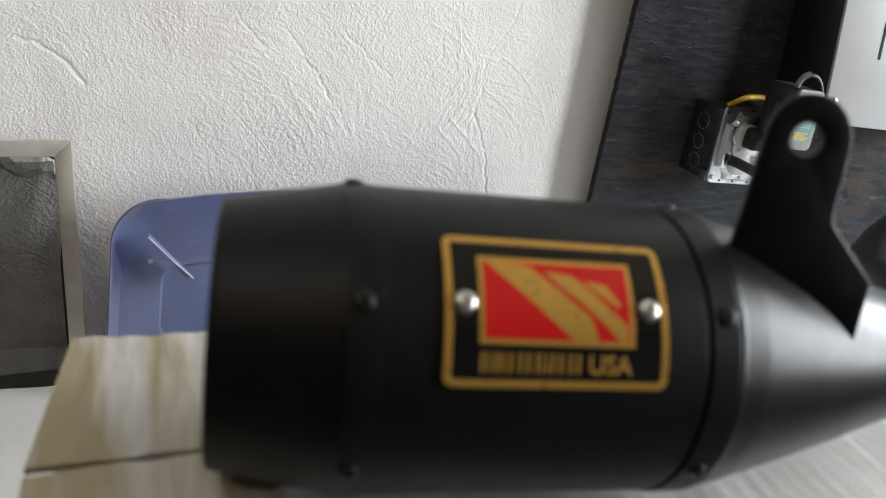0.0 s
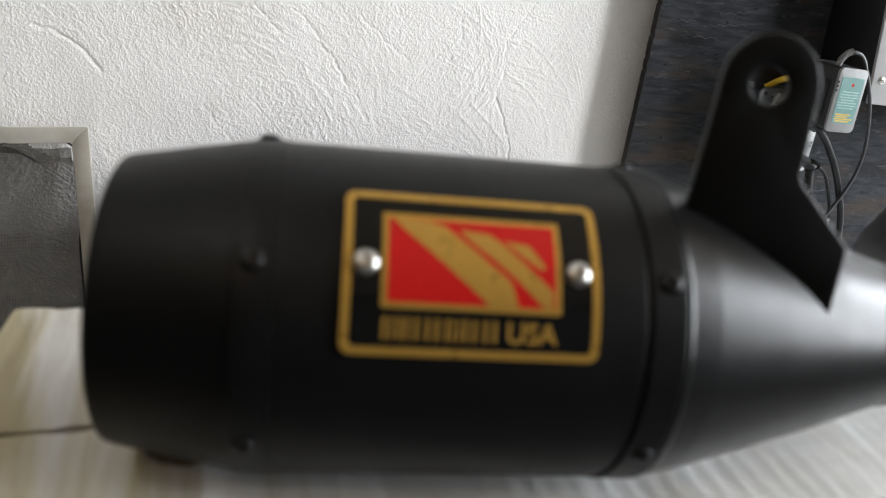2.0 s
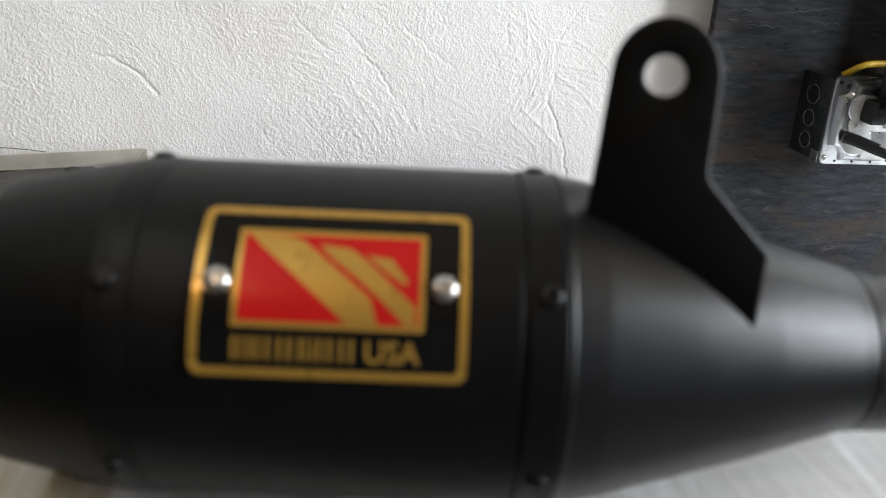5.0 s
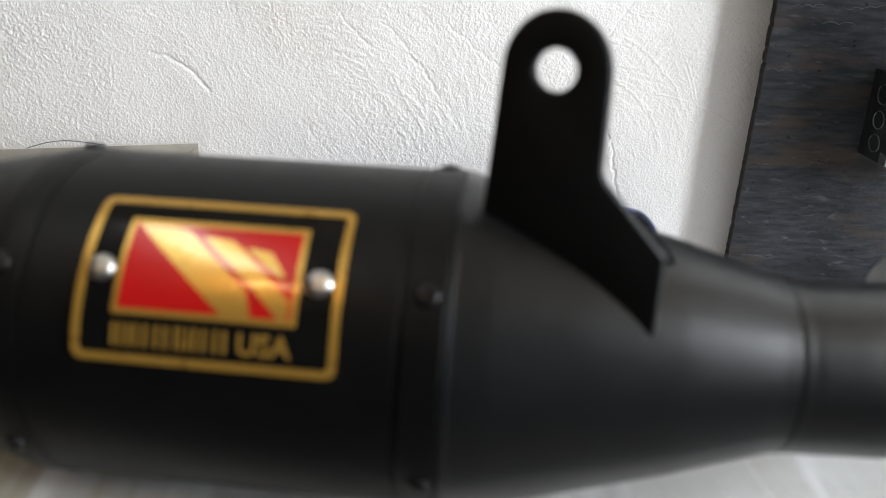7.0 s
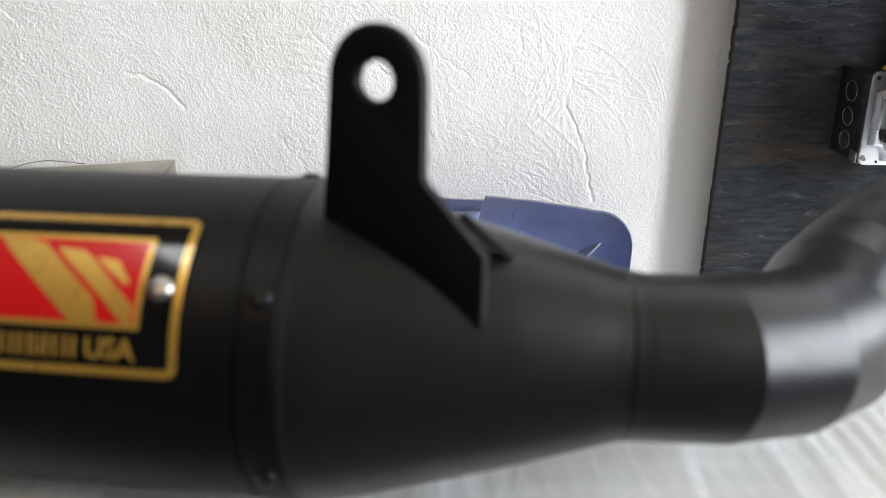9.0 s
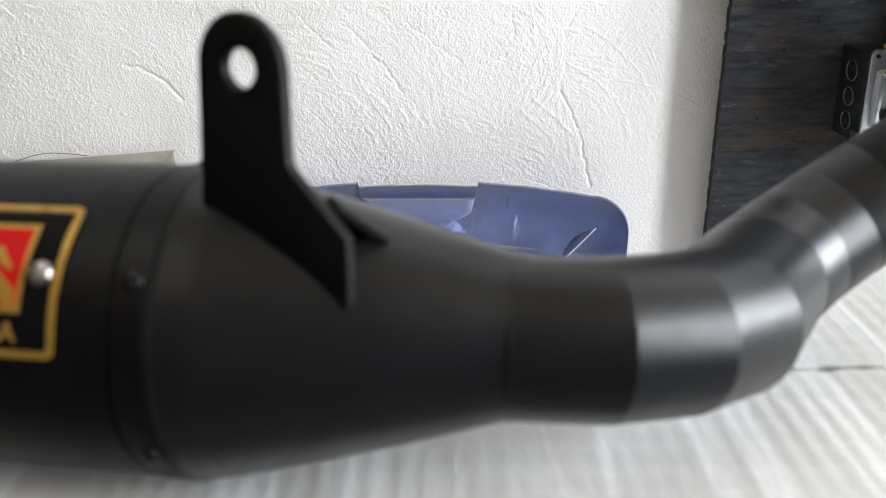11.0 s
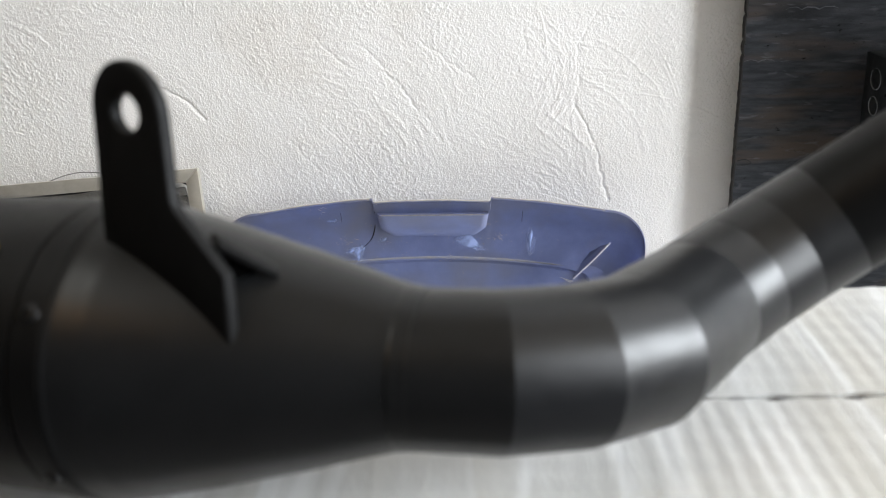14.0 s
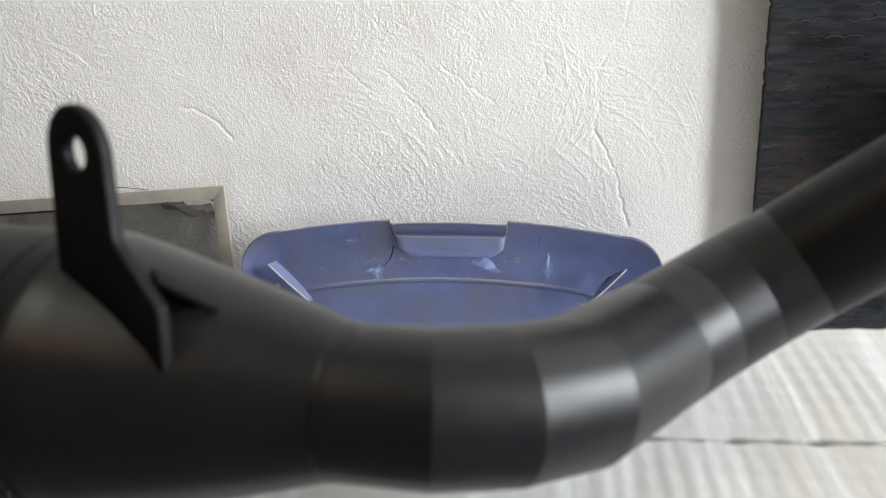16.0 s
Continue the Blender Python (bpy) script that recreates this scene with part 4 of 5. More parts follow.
loops = [
    (lid_loop(0.700, 0.0, 0.668, 0.135, 0.052, 0.013), -0.010),
    (lid_loop(0.7015, -0.002, 0.671, 0.135, 0.052, 0.013), 0.0),
    (lid_loop(0.6995, 0.003, 0.664, 0.133, 0.052, 0.011), 0.002),
    (lid_loop(0.6975, 0.009, 0.656, 0.131, 0.052, 0.010), -0.004),
    (lid_loop(0.688, 0.02, 0.62, 0.125, 0.049, 0.006), -0.045),
    (lid_loop(0.666, 0.05, 0.54, 0.115, 0.046, 0.0), -0.092),
    (lid_loop(0.620, 0.12, 0.435, 0.08, 0.042, 0.0), -0.122),
    (lid_loop(0.548, 0.125, 0.420, 0.05, 0.042, 0.0), -0.1205),
    (lid_loop(0.540, 0.13, 0.408, 0.05, 0.042, 0.0), -0.131),
    (lid_loop(0.40, 0.16, 0.35, 0.05, 0.03, 0.0), -0.131),
    (lid_loop(0.15, 0.22, 0.29, 0.02, 0.004, 0.0), -0.130),
]
bm = bmesh.new()
DIP = {4: (0.020, -0.012), 5: (0.004, -0.022), 6: (-0.024, -0.040), 7: (-0.004, -0.020)}
rings = [[bm.verts.new(lid_at(x, v, n - DIP.get(i, (0.0, 0.0))[x > 0] * max(0.0, min(1.0, (abs(x) - (0.42 if i == 7 else 0.55)) / 0.10)))) for x, v in loop] for i, (loop, n) in enumerate(loops)]
for a, b in zip(rings, rings[1:]):
    for k in range(len(a)):
        bm.faces.new((a[k], a[(k + 1) % len(a)], b[(k + 1) % len(a)], b[k]))
bm.faces.new(rings[-1])
bmesh.ops.solidify(bm, geom=bm.faces[:], thickness=0.0016)
part("tray", bm, BLUE, lid)


def lid_wall(x, v):
    """The depth of the lid's upper rim wall at a height."""
    v += 0.043 * (x / 0.68) ** 2
    return float(np.interp(-v, [-0.656, -0.62, -0.54, -0.435, -0.42, -0.40], [-0.003, -0.045, -0.092, -0.122, -0.119, -0.128]))


# grip: a raised rounded bar on the rim wall under the notch
bm = bmesh.new()
rows = []
for i in range(49):
    u = i / 48
    x = -0.185 + 0.375 * u
    row = []
    for j in range(16):
        f = min(j, 14) / 14
        v = 0.508 + 0.095 * f
        ex = min(u, 1 - u) * 0.375 - 0.045 * max(0.0, 1 - f / 0.55) ** 2
        q = max(0.0, min(1.0, ex / 0.026)) * min(1.0, f * 0.095 / 0.030)
        lift = (0.010 + 0.034 * f) * math.sqrt(max(0.0, 1 - (1 - q) ** 2)) - 0.003
        if j == 15:
            lift = -0.006
        row.append(bm.verts.new(lid_at(0.0025 + (x - 0.0025) * (0.95 + 0.05 * f), v, lid_wall(x, v) + lift)))
    rows.append(row)
for a, b in zip(rows, rows[1:]):
    for j in range(15):
        bm.faces.new((a[j], b[j], b[j + 1], a[j + 1]))
part("grip", bm, BLUE, lid)
part("dust_line", tube([lid_at(x, 0.604, lid_wall(x, 0.604) + 0.0415) for x in (-0.165, -0.08, 0.0, 0.09, 0.17)], 0.0008, 6), DUST, lid, "line of brown dust")
for x0, v0, v1 in ((-0.303, 0.58, 0.645), (0.30, 0.575, 0.64)):
    bm = bmesh.new()
    cols = [[bm.verts.new(lid_at(x0 + dx, v0 + (v1 - v0) * k / 8 - 0.01, lid_wall(x0, v0 + (v1 - v0) * k / 8 - 0.01) + dn)) for k in range(9)] for dx, dn in ((-0.0025, -0.002), (-0.0008, 0.004), (0.0008, 0.004), (0.0025, -0.002))]
    for a, b in zip(cols, cols[1:]):
        for k in range(8):
            bm.faces.new((a[k], b[k], b[k + 1], a[k + 1]))
    part("rib", bm, SHADE_BLUE, lid, "moulded rib in shaded blue")
for free, held in (((W(1.2626, 2.108, -0.9787), W(1.1512, 2.108, -1.1068)), (W(1.164, 2.185, -1.1375), W(1.1846, 2.188, -1.091), W(1.212, 2.190, -1.0492), W(1.2502, 2.188, -1.0243))), ((W(0.087, 2.093, -0.980), W(0.218, 2.087, -1.112)), (W(0.200, 2.17, -1.150), W(0.16, 2.175, -1.095), W(0.12, 2.17, -1.04), W(0.088, 2.16, -1.00)))):
    ring = list(free) + list(held)
    fin = part("corner_rib", prism(ring, (ring[1] - ring[0]).cross(ring[3] - ring[0]), 0.0014), BLUE, lid)
    e = [free[0], free[0].lerp(free[1], 0.5) + Vector((0, 0, -0.001)), free[1]]
    part("torn_edge", tube(e, 0.0010, 6), STRESS, fin, "whitened torn plastic edge")
part("torn_flap", prism([W(1.158, 2.150, -1.137), W(1.130, 2.145, -1.126), W(1.112, 2.155, -1.124), W(1.146, 2.155, -1.146)], (0, -1, 0.3), 0.0010), STRESS, lid, "whitened torn flap of plastic")
part("crack", tube([lid_at(-0.19, 0.625, lid_wall(-0.19, 0.625)), lid_at(-0.192, 0.56, lid_wall(-0.192, 0.56)), lid_at(-0.21, 0.50, lid_wall(-0.21, 0.5)), lid_at(-0.25, 0.46, lid_wall(-0.25, 0.46))], 0.0007, 6), DARK, lid)

for sx, sv, sw, sh, tilt in ((-0.35, 0.575, 0.022, 0.012, 0.3), (-0.25, 0.445, 0.016, 0.03, -0.2), (0.13, 0.485, 0.052, 0.012, -0.6), (0.335, 0.468, 0.015, 0.048, 0.1), (-0.28, 0.46, 0.02, 0.008, 0.7), (-0.17, 0.50, 0.012, 0.006, 0.2)):
    sw, sh = 1.7 * sw, 1.7 * sh
    bm = bmesh.new()
    mid = bm.verts.new(lid_at(sx, sv, lid_wall(sx, sv) + 0.0045))
    rim = []
    for k in range(14):
        a = 2 * math.pi * k / 14
        q = 1 + 0.35 * math.sin(3 * a + 9 * sx) + 0.2 * math.sin(5 * a)
        px, pv = sw * q * math.cos(a), sh * q * math.sin(a)
        px, pv = sx + px * math.cos(tilt) - pv * math.sin(tilt), sv + px * math.sin(tilt) + pv * math.cos(tilt)
        rim.append(bm.verts.new(lid_at(px, pv, lid_wall(px, pv) + 0.0035)))
    for k in range(14):
        bm.faces.new((mid, rim[k], rim[(k + 1) % 14]))
    part("scuff", bm, SCUFF, lid, "pale scuff mark")
bm = bmesh.new()
rows = []
for k in range(41):
    x = -0.46 + 0.92 * k / 40
    v = 0.428 - 0.042 * (x / 0.5) ** 2
    thin = 0.4 + 0.6 * min(1.0, 6 * min(k, 40 - k) / 40) + 0.15 * math.sin(1.7 * k)
    rows.append([bm.verts.new(lid_at(x, v + 0.0042 * q * thin, -0.1203 + 0.0012 * (1 - q * q))) for q in (-1, -0.3, 0.4, 1)])
for a, b in zip(rows, rows[1:]):
    for q in range(3):
        bm.faces.new((a[q], b[q], b[q + 1], a[q + 1]))
part("dust_line", bm, SHELF_DUST, lid, "soft band of grey dust on the shelf")

for x_from, x_to, drop in ((-0.56, -0.20, 0.0), (-0.185, 0.185, 0.013), (0.20, 0.56, 0.0)):
    lip = [x_from + (x_to - x_from) * k / 8 for k in range(9)]
    part("dust_line", tube([lid_at(x, 0.670 - 0.052 * (x / 0.5665) ** 2 - drop + 0.0006 * math.sin(40 * x), 0.0005) for x in lip], 0.0008, 6), LIP_DUST, lid, "beige dust along the lip")

part("paint_spot", dome(W(0.098, 2.128, -1.075), (0, -1, 0.1), 0.0032, 0.0006, 14), LIP_DUST, lid, "pale dried splash")

# bits of dry straw: strewn along the lip and the wall, and caught in small tangles
rnd = random.Random(11)
bm = bmesh.new()


def straw(x, v, n, length, thick):
    """A bent sliver lying on the lid."""
    a, bend = rnd.uniform(-1.2, 1.2), rnd.uniform(-0.9, 0.9)
    p = lid_at(x, v, n)
    rail = [p]
    for _ in range(3):
        rail.append(rail[-1] + (LX * math.cos(a) + LV * math.sin(a)) * length / 3 + LN * rnd.uniform(-0.2, 0.3) * length / 3)
        a += bend
    rows = [[bm.verts.new(q + o) for o in (-LV * thick, LV * thick, LN * thick * 1.5)] for q in rail]
    for q0, q1 in zip(rows, rows[1:]):
        for k in range(3):
            bm.faces.new((q0[k], q0[(k + 1) % 3], q1[(k + 1) % 3], q1[k]))


for k in range(230):
    x = rnd.uniform(-0.56, 0.56)
    v = 0.669 - 0.052 * (x / 0.5665) ** 2 - (0.012 if abs(x) < 0.192 else 0)
    if k < 110:
        straw(x, v, 0.0005, rnd.uniform(0.001, 0.0050), rnd.uniform(0.00014, 0.00032))
    else:
        v = rnd.uniform(0.43, 0.63) - 0.03 * (x / 0.7) ** 2
        straw(x, v, lid_wall(x, v) + 0.0025, rnd.uniform(0.0008, 0.0030), rnd.uniform(0.0001, 0.0002))
for x, v, spread, count in ((-0.40, 0.625, 0.030, 26), (-0.36, 0.632, 0.020, 12), (0.222, 0.505, 0.016, 12), (0.185, 0.555, 0.014, 9), (0.17, 0.60, 0.012, 7), (-0.29, 0.50, 0.018, 10), (-0.455, 0.46, 0.012, 8), (0.03, 0.425, 0.02, 8)):
    for k in range(count):
        px, pv = x + rnd.gauss(0, spread), v + rnd.gauss(0, spread * 0.4)
        straw(px, pv, lid_wall(px, pv) + 0.004, rnd.uniform(0.002, 0.0065), rnd.uniform(0.00013, 0.00026))
tagged(part("straw_bits", bm, STRAW, None), "dry straw bits and dust on the blue lid", "debris", kind="stuff")

# ---- the window screen ----
screen = thing("window_screen", W(-0.5, 2.2, -1.5), "old aluminium window screen with torn grey mesh, leaning at the wall", "window screen")
SL = radians(14.5)
SX = (Vector((1, 0, 0)) * math.cos(radians(4.4)) + Vector((0, 0, 1)) * math.sin(radians(4.4)))
SN = Vector((0, -math.cos(SL), math.sin(SL)))
SX = (SX - SN * SX.dot(SN)).normalized()
SV = SN.cross(SX).normalized()
SC = W(-0.122, 2.325, -0.781)


def screen_at(x, v, n=0.0):
    return SC + K * (x * SX + v * SV + n * SN)


SW, SH, SB = 0.95, 0.742, 0.046


def bar(outer0, outer1, inner1, inner0):
    return prism([screen_at(*outer0), screen_at(*outer1), screen_at(*inner1), screen_at(*inner0)], SN, 0.022 * K, 0.0008)


part("top_bar", bar((-SW, 0), (-0.0008, 0), (-SB, -SB), (-SW + SB, -SB)), ALU, screen)
part("side_bar", bar((0, -0.0008), (0, -SH), (-SB, -SH + SB), (-SB, -SB)), ALU, screen)
part("side_bar", bar((-SW, -SH), (-SW, -0.0008), (-SW + SB, -SB), (-SW + SB, -SH + SB)), ALU, screen)
# bottom bar takes the dark brown edge colour, not the aluminium
part("bottom_bar", bar((-0.0008, -SH), (-SW, -SH), (-SW + SB, -SH + SB), (-SB, -SH + SB)), PLY_EDGE, screen, "dark brown bottom bar")
part("spline", tube([screen_at(-SW + SB, -SB - 0.004, 0.014), screen_at(-SW / 2, -SB - 0.004, 0.014), screen_at(-SB - 0.004, -SB - 0.004, 0.014), screen_at(-SB - 0.004, -SH / 2, 0.014), screen_at(-SB - 0.004, -SH + SB, 0.014)], 0.0011, 8), RUBBER, screen)
# mesh sheet, sagging, torn open at its upper corner
bm = bmesh.new()
grid = []
NI, NJ = 120, 90
for i in range(NI + 1):
    row = []
    for j in range(NJ + 1):
        u, v = i / NI, j / NJ
        x = -SW + SB + (SW - 2 * SB) * u
        y = -SH + SB + (SH - 2 * SB) * v
        row.append(bm.verts.new(screen_at(x, y, 0.010 + 0.006 * math.sin(3 * u) * math.sin(3.1 * v) + 0.002 * math.sin(19 * u + 7 * v))))
    grid.append(row)
for i in range(NI):
    for j in range(NJ):
        u, v = i / NI, j / NJ
        if (u - 0.84) / 0.16 > (1 - v) / 0.10 + 0.12 * math.sin(40 * u):
            continue
        bm.faces.new((grid[i][j], grid[i + 1][j], grid[i + 1][j + 1], grid[i][j + 1]))
part("mesh", bm, SCREEN, screen, "dusty grey insect mesh torn at a corner")
bm = bmesh.new()
cols = []
for k in range(17):
    u = k / 16
    x = -0.24 + 0.19 * u
    mid, half_h = -0.060 - 0.030 * u + 0.006 * math.sin(9 * u), 0.010 + 0.014 * u + 0.004 * math.sin(14 * u)
    cols.append([bm.verts.new(screen_at(x, mid + half_h * q, 0.018 + 0.008 * math.sin(5 * u + 2 * q))) for q in (-1, -0.4, 0.3, 1)])
for a, b in zip(cols, cols[1:]):
    for q in range(3):
        bm.faces.new((a[q], b[q], b[q + 1], a[q + 1]))
part("frayed_mesh", bm, SCREEN, screen, "loose folded strip of torn mesh")

single("thin_wire", tube([screen_at(-0.53, 0.002, 0.012), screen_at(-0.50, 0.010, 0.012), screen_at(-0.46, 0.018, 0.010), screen_at(-0.41, 0.021, 0.012), screen_at(-0.35, 0.014, 0.014), screen_at(-0.29, 0.003, 0.014)], 0.0005, 6), RUBBER, "thin dark wire lying along the window screen frame", "wire")

# ---- scrap under the outlet ----
bm = bmesh.new()
ring = [bm.verts.new(W(0.140 + 0.030 * math.cos(a) * (1 + 0.2 * math.sin(5 * a)), 0.566 + 0.013 * math.sin(a) * (1 + 0.25 * math.cos(4 * a)), -0.5235)) for a in (2 * math.pi * k / 18 for k in range(18))]
f = bm.faces.new(ring)
ext = bmesh.ops.extrude_face_region(bm, geom=[f])
bmesh.ops.translate(bm, verts=[q for q in ext["geom"] if isinstance(q, bmesh.types.BMVert)], vec=(0, 0, 0.0012))
single("cardboard_scrap", bm, BROWN_CARD, "torn brown cardboard scrap under the muffler outlet", "scrap")

# ---- on the board: electric box, plugs, adapter, cabinet ----


def leaned(bm, k, z_top, back=0.0):
    """Lets an upright mesh lean in its own plane (k) and back from the camera's side (back)."""
    zt = K * (z_top + 1.5)
    for q in bm.verts:
        q.co.x += k * (zt - q.co.z)
        q.co.y -= back * (zt - q.co.z)
    return bm


def plate(x0, x1, z0, z1, y0, y1, r, bevel=0.0, skip=()):
    """A plate facing the room with rounded corners; plan units."""
    return prism([W(p, y0, q) for p, q in round_rect(x0, x1, z0, z1, r, 5)], (0, 1, 0), (y1 - y0) * K, bevel)


def disc(x, y, z, r, depth, sides=28, flat=0.0):
    """A short round slug facing the room, its sides cut flat where flat is given."""
    pts = []
    for k in range(sides):
        a = 2 * math.pi * k / sides
        pts.append(W(x + r * math.cos(a), y, z + max(-r + flat, min(r - flat, r * math.sin(a)))))
    return prism(pts, (0, 1, 0), depth * K, 0.0006)


ebox = thing("junction_box", W(2.14, 2.235, -0.695), "galvanised steel junction box with a raised outlet cover", "electrical box")
EK, ET = 0.088, -0.405
bx_l, bx_r = 2.008, 2.288
part("box_body", leaned(box(W(bx_l, 2.088, -0.695), W(bx_r, 2.2475, -0.418), 0.0012), EK, ET), GALV_DARK, ebox, "dull dark galvanised side")
for cz, cy, cr in ((-0.486, 2.178, 0.0310), (-0.566, 2.176, 0.0275), (-0.640, 2.172, 0.0275)):
    c = W(bx_l - 0.0004, cy, cz)
    ring = [c + cr * K * Vector((0, math.cos(a), math.sin(a))) for a in (2 * math.pi * q / 16 + 1.2 for q in range(16))]
    part("knockout", leaned(tube(ring, 0.00045, 6, False), EK, ET), GALV_MID, ebox, "round knockout ring")
for cz in (-0.520, -0.612):
    hole_bm = prism([W(bx_l - 0.0006, 2.112 + 0.0045 * math.cos(a), cz + 0.0045 * math.sin(a)) for a in (2 * math.pi * q / 12 for q in range(12))], (1, 0, 0), 0.0004)
    part("side_hole", leaned(hole_bm, EK, ET), DARK, ebox, "", False)

# pressed cover: a flange with a turned rim, and a raised middle that leaves the corners low
cover = part("outlet_cover", leaned(plate(2.004, 2.292, -0.694, -0.404, 2.0745, 2.0875, 0.022, 0.0007), EK, ET), GALV, ebox, "bright pressed steel cover")
x0, x1, z0, z1 = 2.022, 2.276, -0.680, -0.417
cut, cr = 0.046, 0.018


def notch_corner(cx, cz, sx, sz):
    """Points round one low corner, from its upright side to its level side."""
    return [(cx, cz + sz * (cut + cr * 0.2))] + [(cx + sx * (cut * 0.35 + (cut * 0.65) * math.sin(radians(15 * k))), cz + sz * (cut - cut * 0.75 * (1 - math.cos(radians(15 * k))))) for k in range(7)] + [(cx + sx * (cut * 1.05), cz)]


ring_pts = notch_corner(x0, z1, 1, -1) + notch_corner(x1, z1, -1, -1)[::-1] + notch_corner(x1, z0, -1, 1) + notch_corner(x0, z0, 1, 1)[::-1]
mx_, mz_ = (x0 + x1) / 2, (z0 + z1) / 2
bm = bmesh.new()
rings = []
for inset, y in ((0.0, 2.0750), (0.003, 2.068), (0.008, 2.058), (0.014, 2.0535), (0.022, 2.0525)):
    rings.append([bm.verts.new(W(mx_ + (p - mx_) * (1 - inset / 0.127), y, mz_ + (q - mz_) * (1 - inset / 0.131))) for p, q in ring_pts])
for a, b in zip(rings, rings[1:]):
    for k in range(len(a)):
        bm.faces.new((a[k], a[(k + 1) % len(a)], b[(k + 1) % len(a)], b[k]))
bm.faces.new(rings[-1])
part("raised_face", leaned(bm, EK, ET), GALV, cover)
for px, pz in ((2.022, -0.424), (2.262, -0.424), (2.262, -0.676)):
    part("corner_hole", leaned(disc(px, 2.0738, pz, 0.0065, 0.0006, 14), EK, ET), DARK, cover, "", False)
for px, pz in ((2.062, -0.683), (2.128, -0.6835), (2.20, -0.6835)):
    part("rim_hole", leaned(disc(px, 2.0738, pz, 0.0042, 0.0006, 12), EK, ET), DARK, cover, "", False)
part("screw", leaned(dome(W(2.018, 2.0745, -0.674), (0, -1, 0), 0.0115 * K, 0.006 * K, 16, socket=1), EK, ET), STEEL, cover)
part("ground_clip", leaned(box(W(1.999, 2.083, -0.690), W(2.003, 2.12, -0.655), 0.0003), EK, ET), GALV, cover, "", False)
for cz in (-0.500, -0.607):
    part("opening_rim", leaned(tube([W(2.108 + 0.053 * math.cos(a), 2.052, cz + 0.048 * math.sin(a)) for a in (2 * math.pi * q / 20 for q in range(21))], 0.0011, 8, False), EK, ET), GALV, cover)
    part("receptacle", leaned(disc(2.108, 2.047, cz, 0.050, 0.006, 32, 0.006), EK, ET), OUTLET, cover, "pale outlet face")
part("outlet_strap", leaned(plate(2.062, 2.258, -0.572, -0.537, 2.0455, 2.052, 0.010, 0.0006), EK, ET), PAPER, cover, "white nylon outlet body")
part("outlet_strap", leaned(plate(2.132, 2.258, -0.668, -0.632, 2.0475, 2.053, 0.008, 0.0006), EK, ET), PAPER, cover, "white nylon outlet body")
for px, pz in ((2.088, -0.553), (2.196, -0.553)):
    part("screw", leaned(dome(W(px, 2.0455, pz), (0, -1, 0), 0.0078 * K, 0.004 * K, 14, socket=1), EK, ET), STEEL, cover)

plug = thing("power_plug", W(2.12, 2.0, -0.52), "black moulded power plug and thick cord in the upper outlet", "plug")
part("plug_body", box(W(2.098, 1.985, -0.538), W(2.172, 2.047, -0.462), 0.005, seg=3), RUBBER, plug)
part("plug_neck", tube([W(2.125, 2.0, -0.492), W(2.142, 1.965, -0.490), W(2.168, 1.952, -0.497)], 0.0062, 12), RUBBER, plug)
part("cord", tube([W(2.150, 1.957, -0.490), W(2.172, 1.95, -0.498), W(2.226, 1.95, -0.538), W(2.268, 1.95, -0.580), W(2.305, 1.95, -0.620), W(2.368, 1.95, -0.707), W(2.445, 1.95, -0.845), W(2.50, 1.96, -1.05), W(2.52, 1.98, -1.30), W(2.50, 2.03, -1.486)], 0.0043, 12), CORD_BLACK, plug, "thick black cord")
plug = thing("power_plug", W(2.13, 2.0, -0.61), "black angled power plug and cord in the lower outlet", "plug")
part("plug_body", tube([W(2.070, 2.046, -0.592), W(2.10, 2.02, -0.597), W(2.150, 1.985, -0.612), W(2.195, 1.96, -0.625), W(2.215, 1.952, -0.640)], 0.0072, 12), RUBBER, plug)
part("plug_label", box(W(2.140, 1.962, -0.603), W(2.185, 1.968, -0.594), 0.0004, turn=Euler((0, radians(14), 0)).to_matrix().to_4x4()), GREY_PLASTIC, plug, "grey moulded mark")
part("strain_relief", tube([W(2.208, 1.952, -0.645), W(2.216, 1.95, -0.675), W(2.226, 1.95, -0.705), W(2.238, 1.95, -0.732)], 0.0050, 10, ripple=0.22), RUBBER, plug)
part("cord", tube([W(2.236, 1.95, -0.728), W(2.255, 1.949, -0.76), W(2.276, 1.948, -0.790), W(2.318, 1.948, -0.85), W(2.36, 1.95, -0.95), W(2.39, 1.965, -1.2), W(2.38, 2.0, -1.487)], 0.0034, 10), CORD_BLACK, plug)
part("side_relief", tube([W(2.195, 1.952, -0.617), W(2.213, 1.95, -0.622), W(2.235, 1.95, -0.632)], 0.0040, 10, ripple=0.22), RUBBER, plug)
part("side_cord", tube([W(2.232, 1.95, -0.630), W(2.268, 1.95, -0.648), W(2.302, 1.953, -0.680), W(2.345, 1.958, -0.74), W(2.39, 1.962, -0.82), W(2.44, 1.97, -1.0), W(2.46, 1.99, -1.25), W(2.44, 2.02, -1.488)], 0.0022, 10), CORD_BLACK, plug)
tag_bm = bmesh.new()
cols = []
for k in range(15):
    u = k / 14
    y = 1.940 - 0.012 * math.sin(math.pi * u)
    z = -0.836 - 0.010 * u * u
    cols.append([tag_bm.verts.new(W(2.294 + 0.082 * u, y + dy, z + dz)) for dy, dz in ((0, -0.019), (0, 0.019), (0.022, 0.019), (0.022, -0.019))])
for a, b in zip(cols, cols[1:]):
    for q in range(4):
        tag_bm.faces.new((a[q], b[q], b[(q + 1) % 4], a[(q + 1) % 4]))
tag_bm.faces.new(cols[0])
tag_bm.faces.new(cols[-1][::-1])
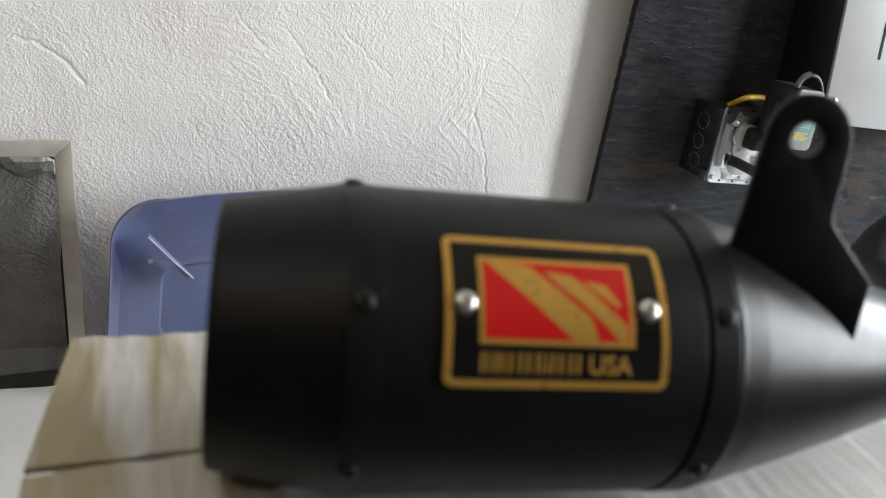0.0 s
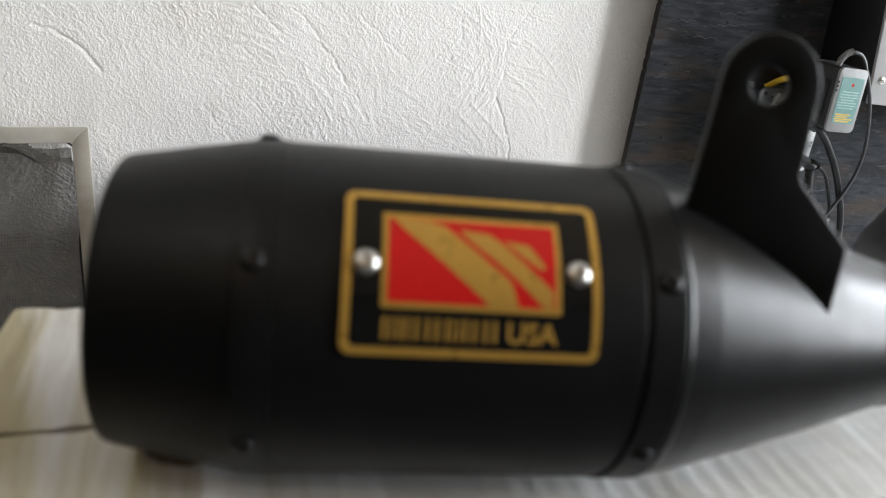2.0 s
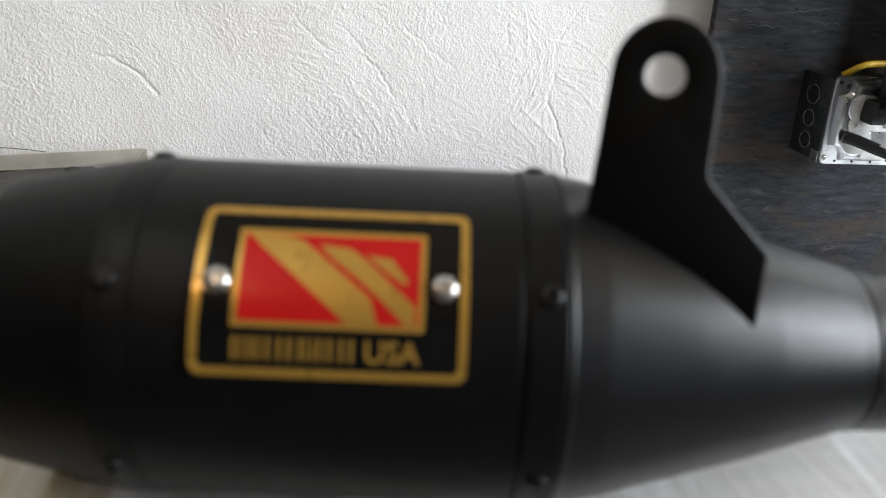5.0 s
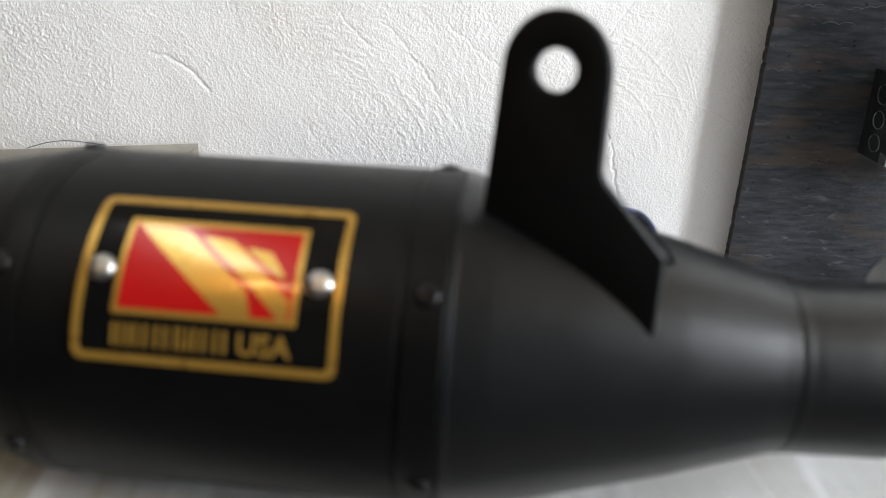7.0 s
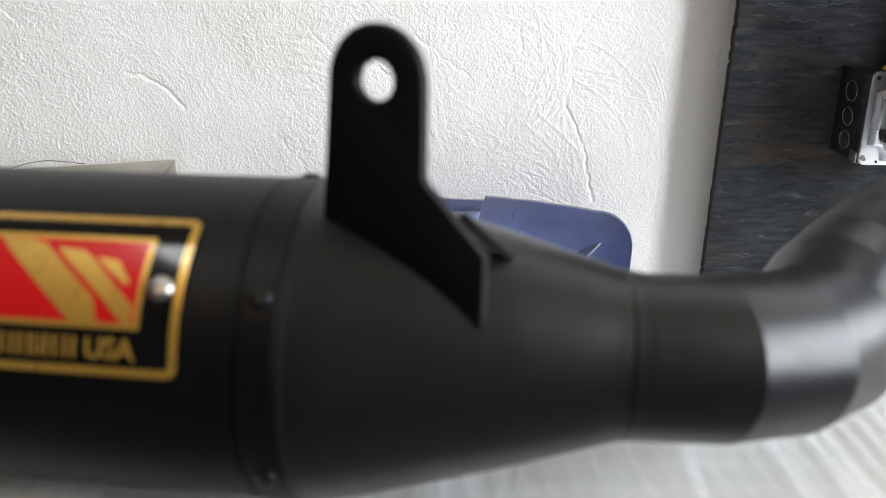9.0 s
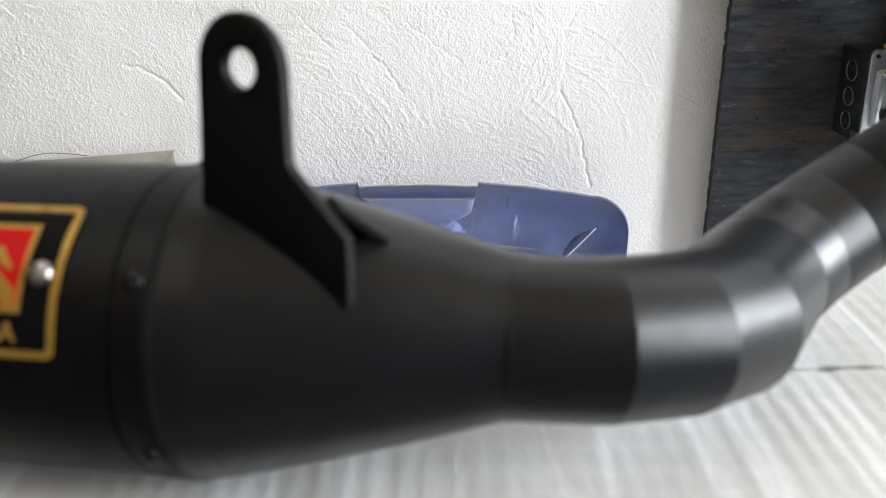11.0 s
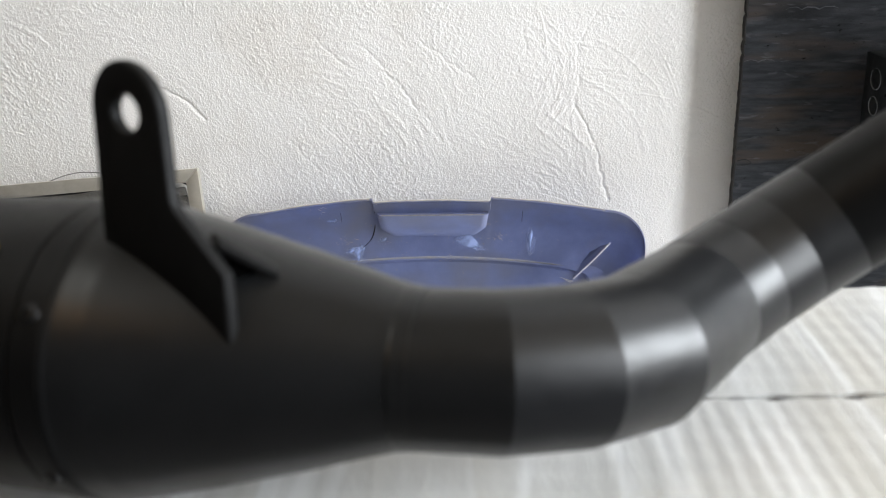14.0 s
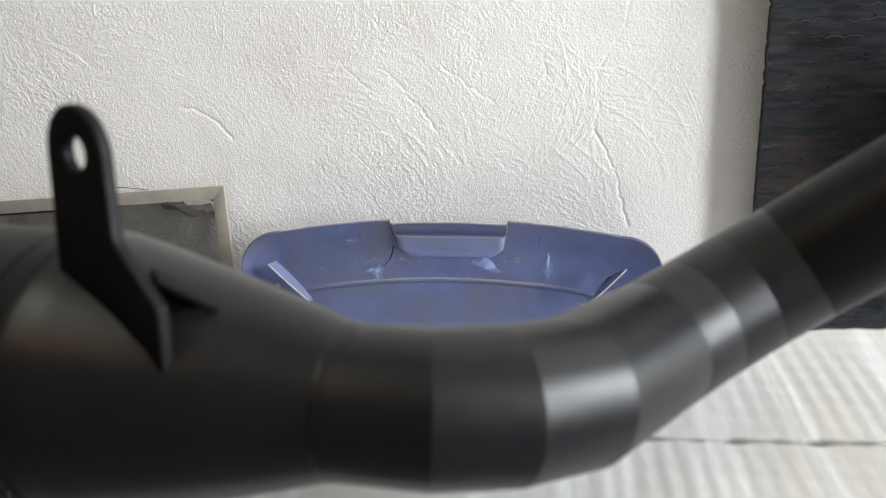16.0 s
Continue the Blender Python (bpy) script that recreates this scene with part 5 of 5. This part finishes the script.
tag = part("cord_tag", tag_bm, PAPER, plug, "white paper cord tag")
for k in range(2):
    part("tag_line", tube([W(2.302, 1.9355, -0.831 - 0.013 * k), W(2.335, 1.9275, -0.832 - 0.013 * k), W(2.368, 1.9355, -0.840 - 0.013 * k)], 0.0004, 6), RUBBER, tag, "", False)
cable = tube([W(2.095, 2.165, -0.418), W(2.108, 2.15, -0.400), W(2.135, 2.145, -0.383), W(2.17, 2.145, -0.374), W(2.24, 2.15, -0.372), W(2.32, 2.2, -0.392), W(2.44, 2.236, -0.43)], 0.0040, 12)
single("yellow_cable", cable, YELLOW, "yellow sheathed cable entering the junction box", "cable")

adapter = thing("power_adapter", W(2.21, 1.98, -0.49), "black power adapter with a grey face and teal label", "adapter")
AX, AZ, AK = 2.120, -0.283, 0.138


def on_adapter(x0, x1, y0, y1, z0, z1, r=0.0, bevel=0.0):
    """A rounded piece of the adapter; x and z from its upper corner."""
    bm = plate(AX + x0, AX + x1, AZ + z0, AZ + z1, 1.9 + y0, 1.9 + y1, r, bevel) if r else box(W(AX + x0, 1.9 + y0, AZ + z0), W(AX + x1, 1.9 + y1, AZ + z1), bevel)
    return leaned(bm, AK, AZ)


body = part("adapter_body", on_adapter(0.0, 0.118, 0.006, 0.140, -0.208, 0.0, 0.016, 0.0008), ADAPTER, adapter)
face = part("adapter_face", on_adapter(-0.001, 0.119, -0.005, 0.0055, -0.209, 0.001, 0.018, 0.0009), GREY_PLASTIC, adapter, "grey plastic face")
part("adapter_label", on_adapter(0.0145, 0.1075, -0.0062, -0.0045, -0.178, -0.027, 0.007), TEAL, face, "teal printed label", False)
for k in range(7):
    a0, a1 = ((0.026, 0.098), (0.022, 0.094), (0.024, 0.099), (0.030, 0.085), (0.022, 0.097), (0.021, 0.098), (0.024, 0.090))[k]
    part("print_line", on_adapter(a0, a1, -0.0068, -0.0060, -0.0760 - 0.0088 * k, -0.0725 - 0.0088 * k), PRINT, face, "", False)
for k in range(4):
    part("print_patch", on_adapter(0.022 + 0.004 * (k % 2), 0.098 - 0.011 * ((k + 1) % 3), -0.0068, -0.0060, -0.151 - 0.0075 * k, -0.1462 - 0.0075 * k), LABEL_YELLOW, face, "yellow print", False)
part("print_patch", on_adapter(0.060, 0.068, -0.0068, -0.0060, -0.056, -0.046, 0.0035), BADGE_RED, face, "", False)
for k in range(3):
    part("indicator", on_adapter(-0.0005, 0.0055, -0.0058, -0.004, -0.049 - 0.0135 * k, -0.041 - 0.0135 * k, 0.0025), DARK, face, "", False)
part("side_label", on_adapter(-0.0012, 0.0002, 0.022, 0.105, -0.165, -0.045), RUBBER, body, "dark printed side label", False)
for k in range(2):
    part("side_line", on_adapter(-0.0018, -0.0010, 0.034 + 0.045 * k, 0.038 + 0.045 * k, -0.15, -0.06), CORD_GREY, body, "", False)
part("adapter_cord", tube([W(2.150, 1.93, -0.262), W(2.165, 1.925, -0.238), W(2.198, 1.92, -0.238), W(2.228, 1.92, -0.258), W(2.246, 1.92, -0.281), W(2.289, 1.925, -0.329), W(2.341, 1.925, -0.421), W(2.385, 1.925, -0.543), W(2.390, 1.925, -0.644), W(2.374, 1.935, -0.742), W(2.36, 1.97, -0.88), W(2.37, 2.05, -1.15), W(2.40, 2.10, -1.489)], 0.0023, 10), CORD_GREY, adapter, "thin grey cord")
part("strain_relief", tube([W(2.139, 1.932, -0.283), W(2.142, 1.931, -0.262), W(2.154, 1.928, -0.243), W(2.172, 1.925, -0.233)], 0.0034, 10, ripple=0.25), GREY_PLASTIC, adapter)

cabinet = thing("wall_cabinet", W(2.8, 2.235, -0.40), "white-fronted wall cabinet with black enamel sides", "cabinet")


def on_cabinet(bm):
    """Hung askew: its side leans, and its front leans back a little."""
    zb = K * (-0.404 + 1.5)
    for q in bm.verts:
        rise = q.co.z - zb
        q.co.x -= 0.163 * rise
        q.co.y += 0.085 * rise * max(0.0, min(1.0, (2.247 * K - q.co.y) / (0.265 * K)))
    return bm


part("cabinet_body", on_cabinet(box(W(2.383, 1.994, -0.402), W(3.3, 2.2465, 0.6), 0.001)), CABINET_BLACK, cabinet)
part("cabinet_door", on_cabinet(box(W(2.382, 1.980, -0.404), W(3.301, 1.9935, 0.602), 0.0012)), CABINET_WHITE, cabinet, "white enamel door")
part("screw", on_cabinet(dome(W(2.420, 1.980, -0.321), (0, -1, 0), 0.0135 * K, 0.008 * K, 18, socket=1)), STEEL, cabinet)
part("door_slot", on_cabinet(plate(2.592, 2.606, -0.155, 0.06, 1.9785, 1.9798, 0.004)), DARK, cabinet, "", False)
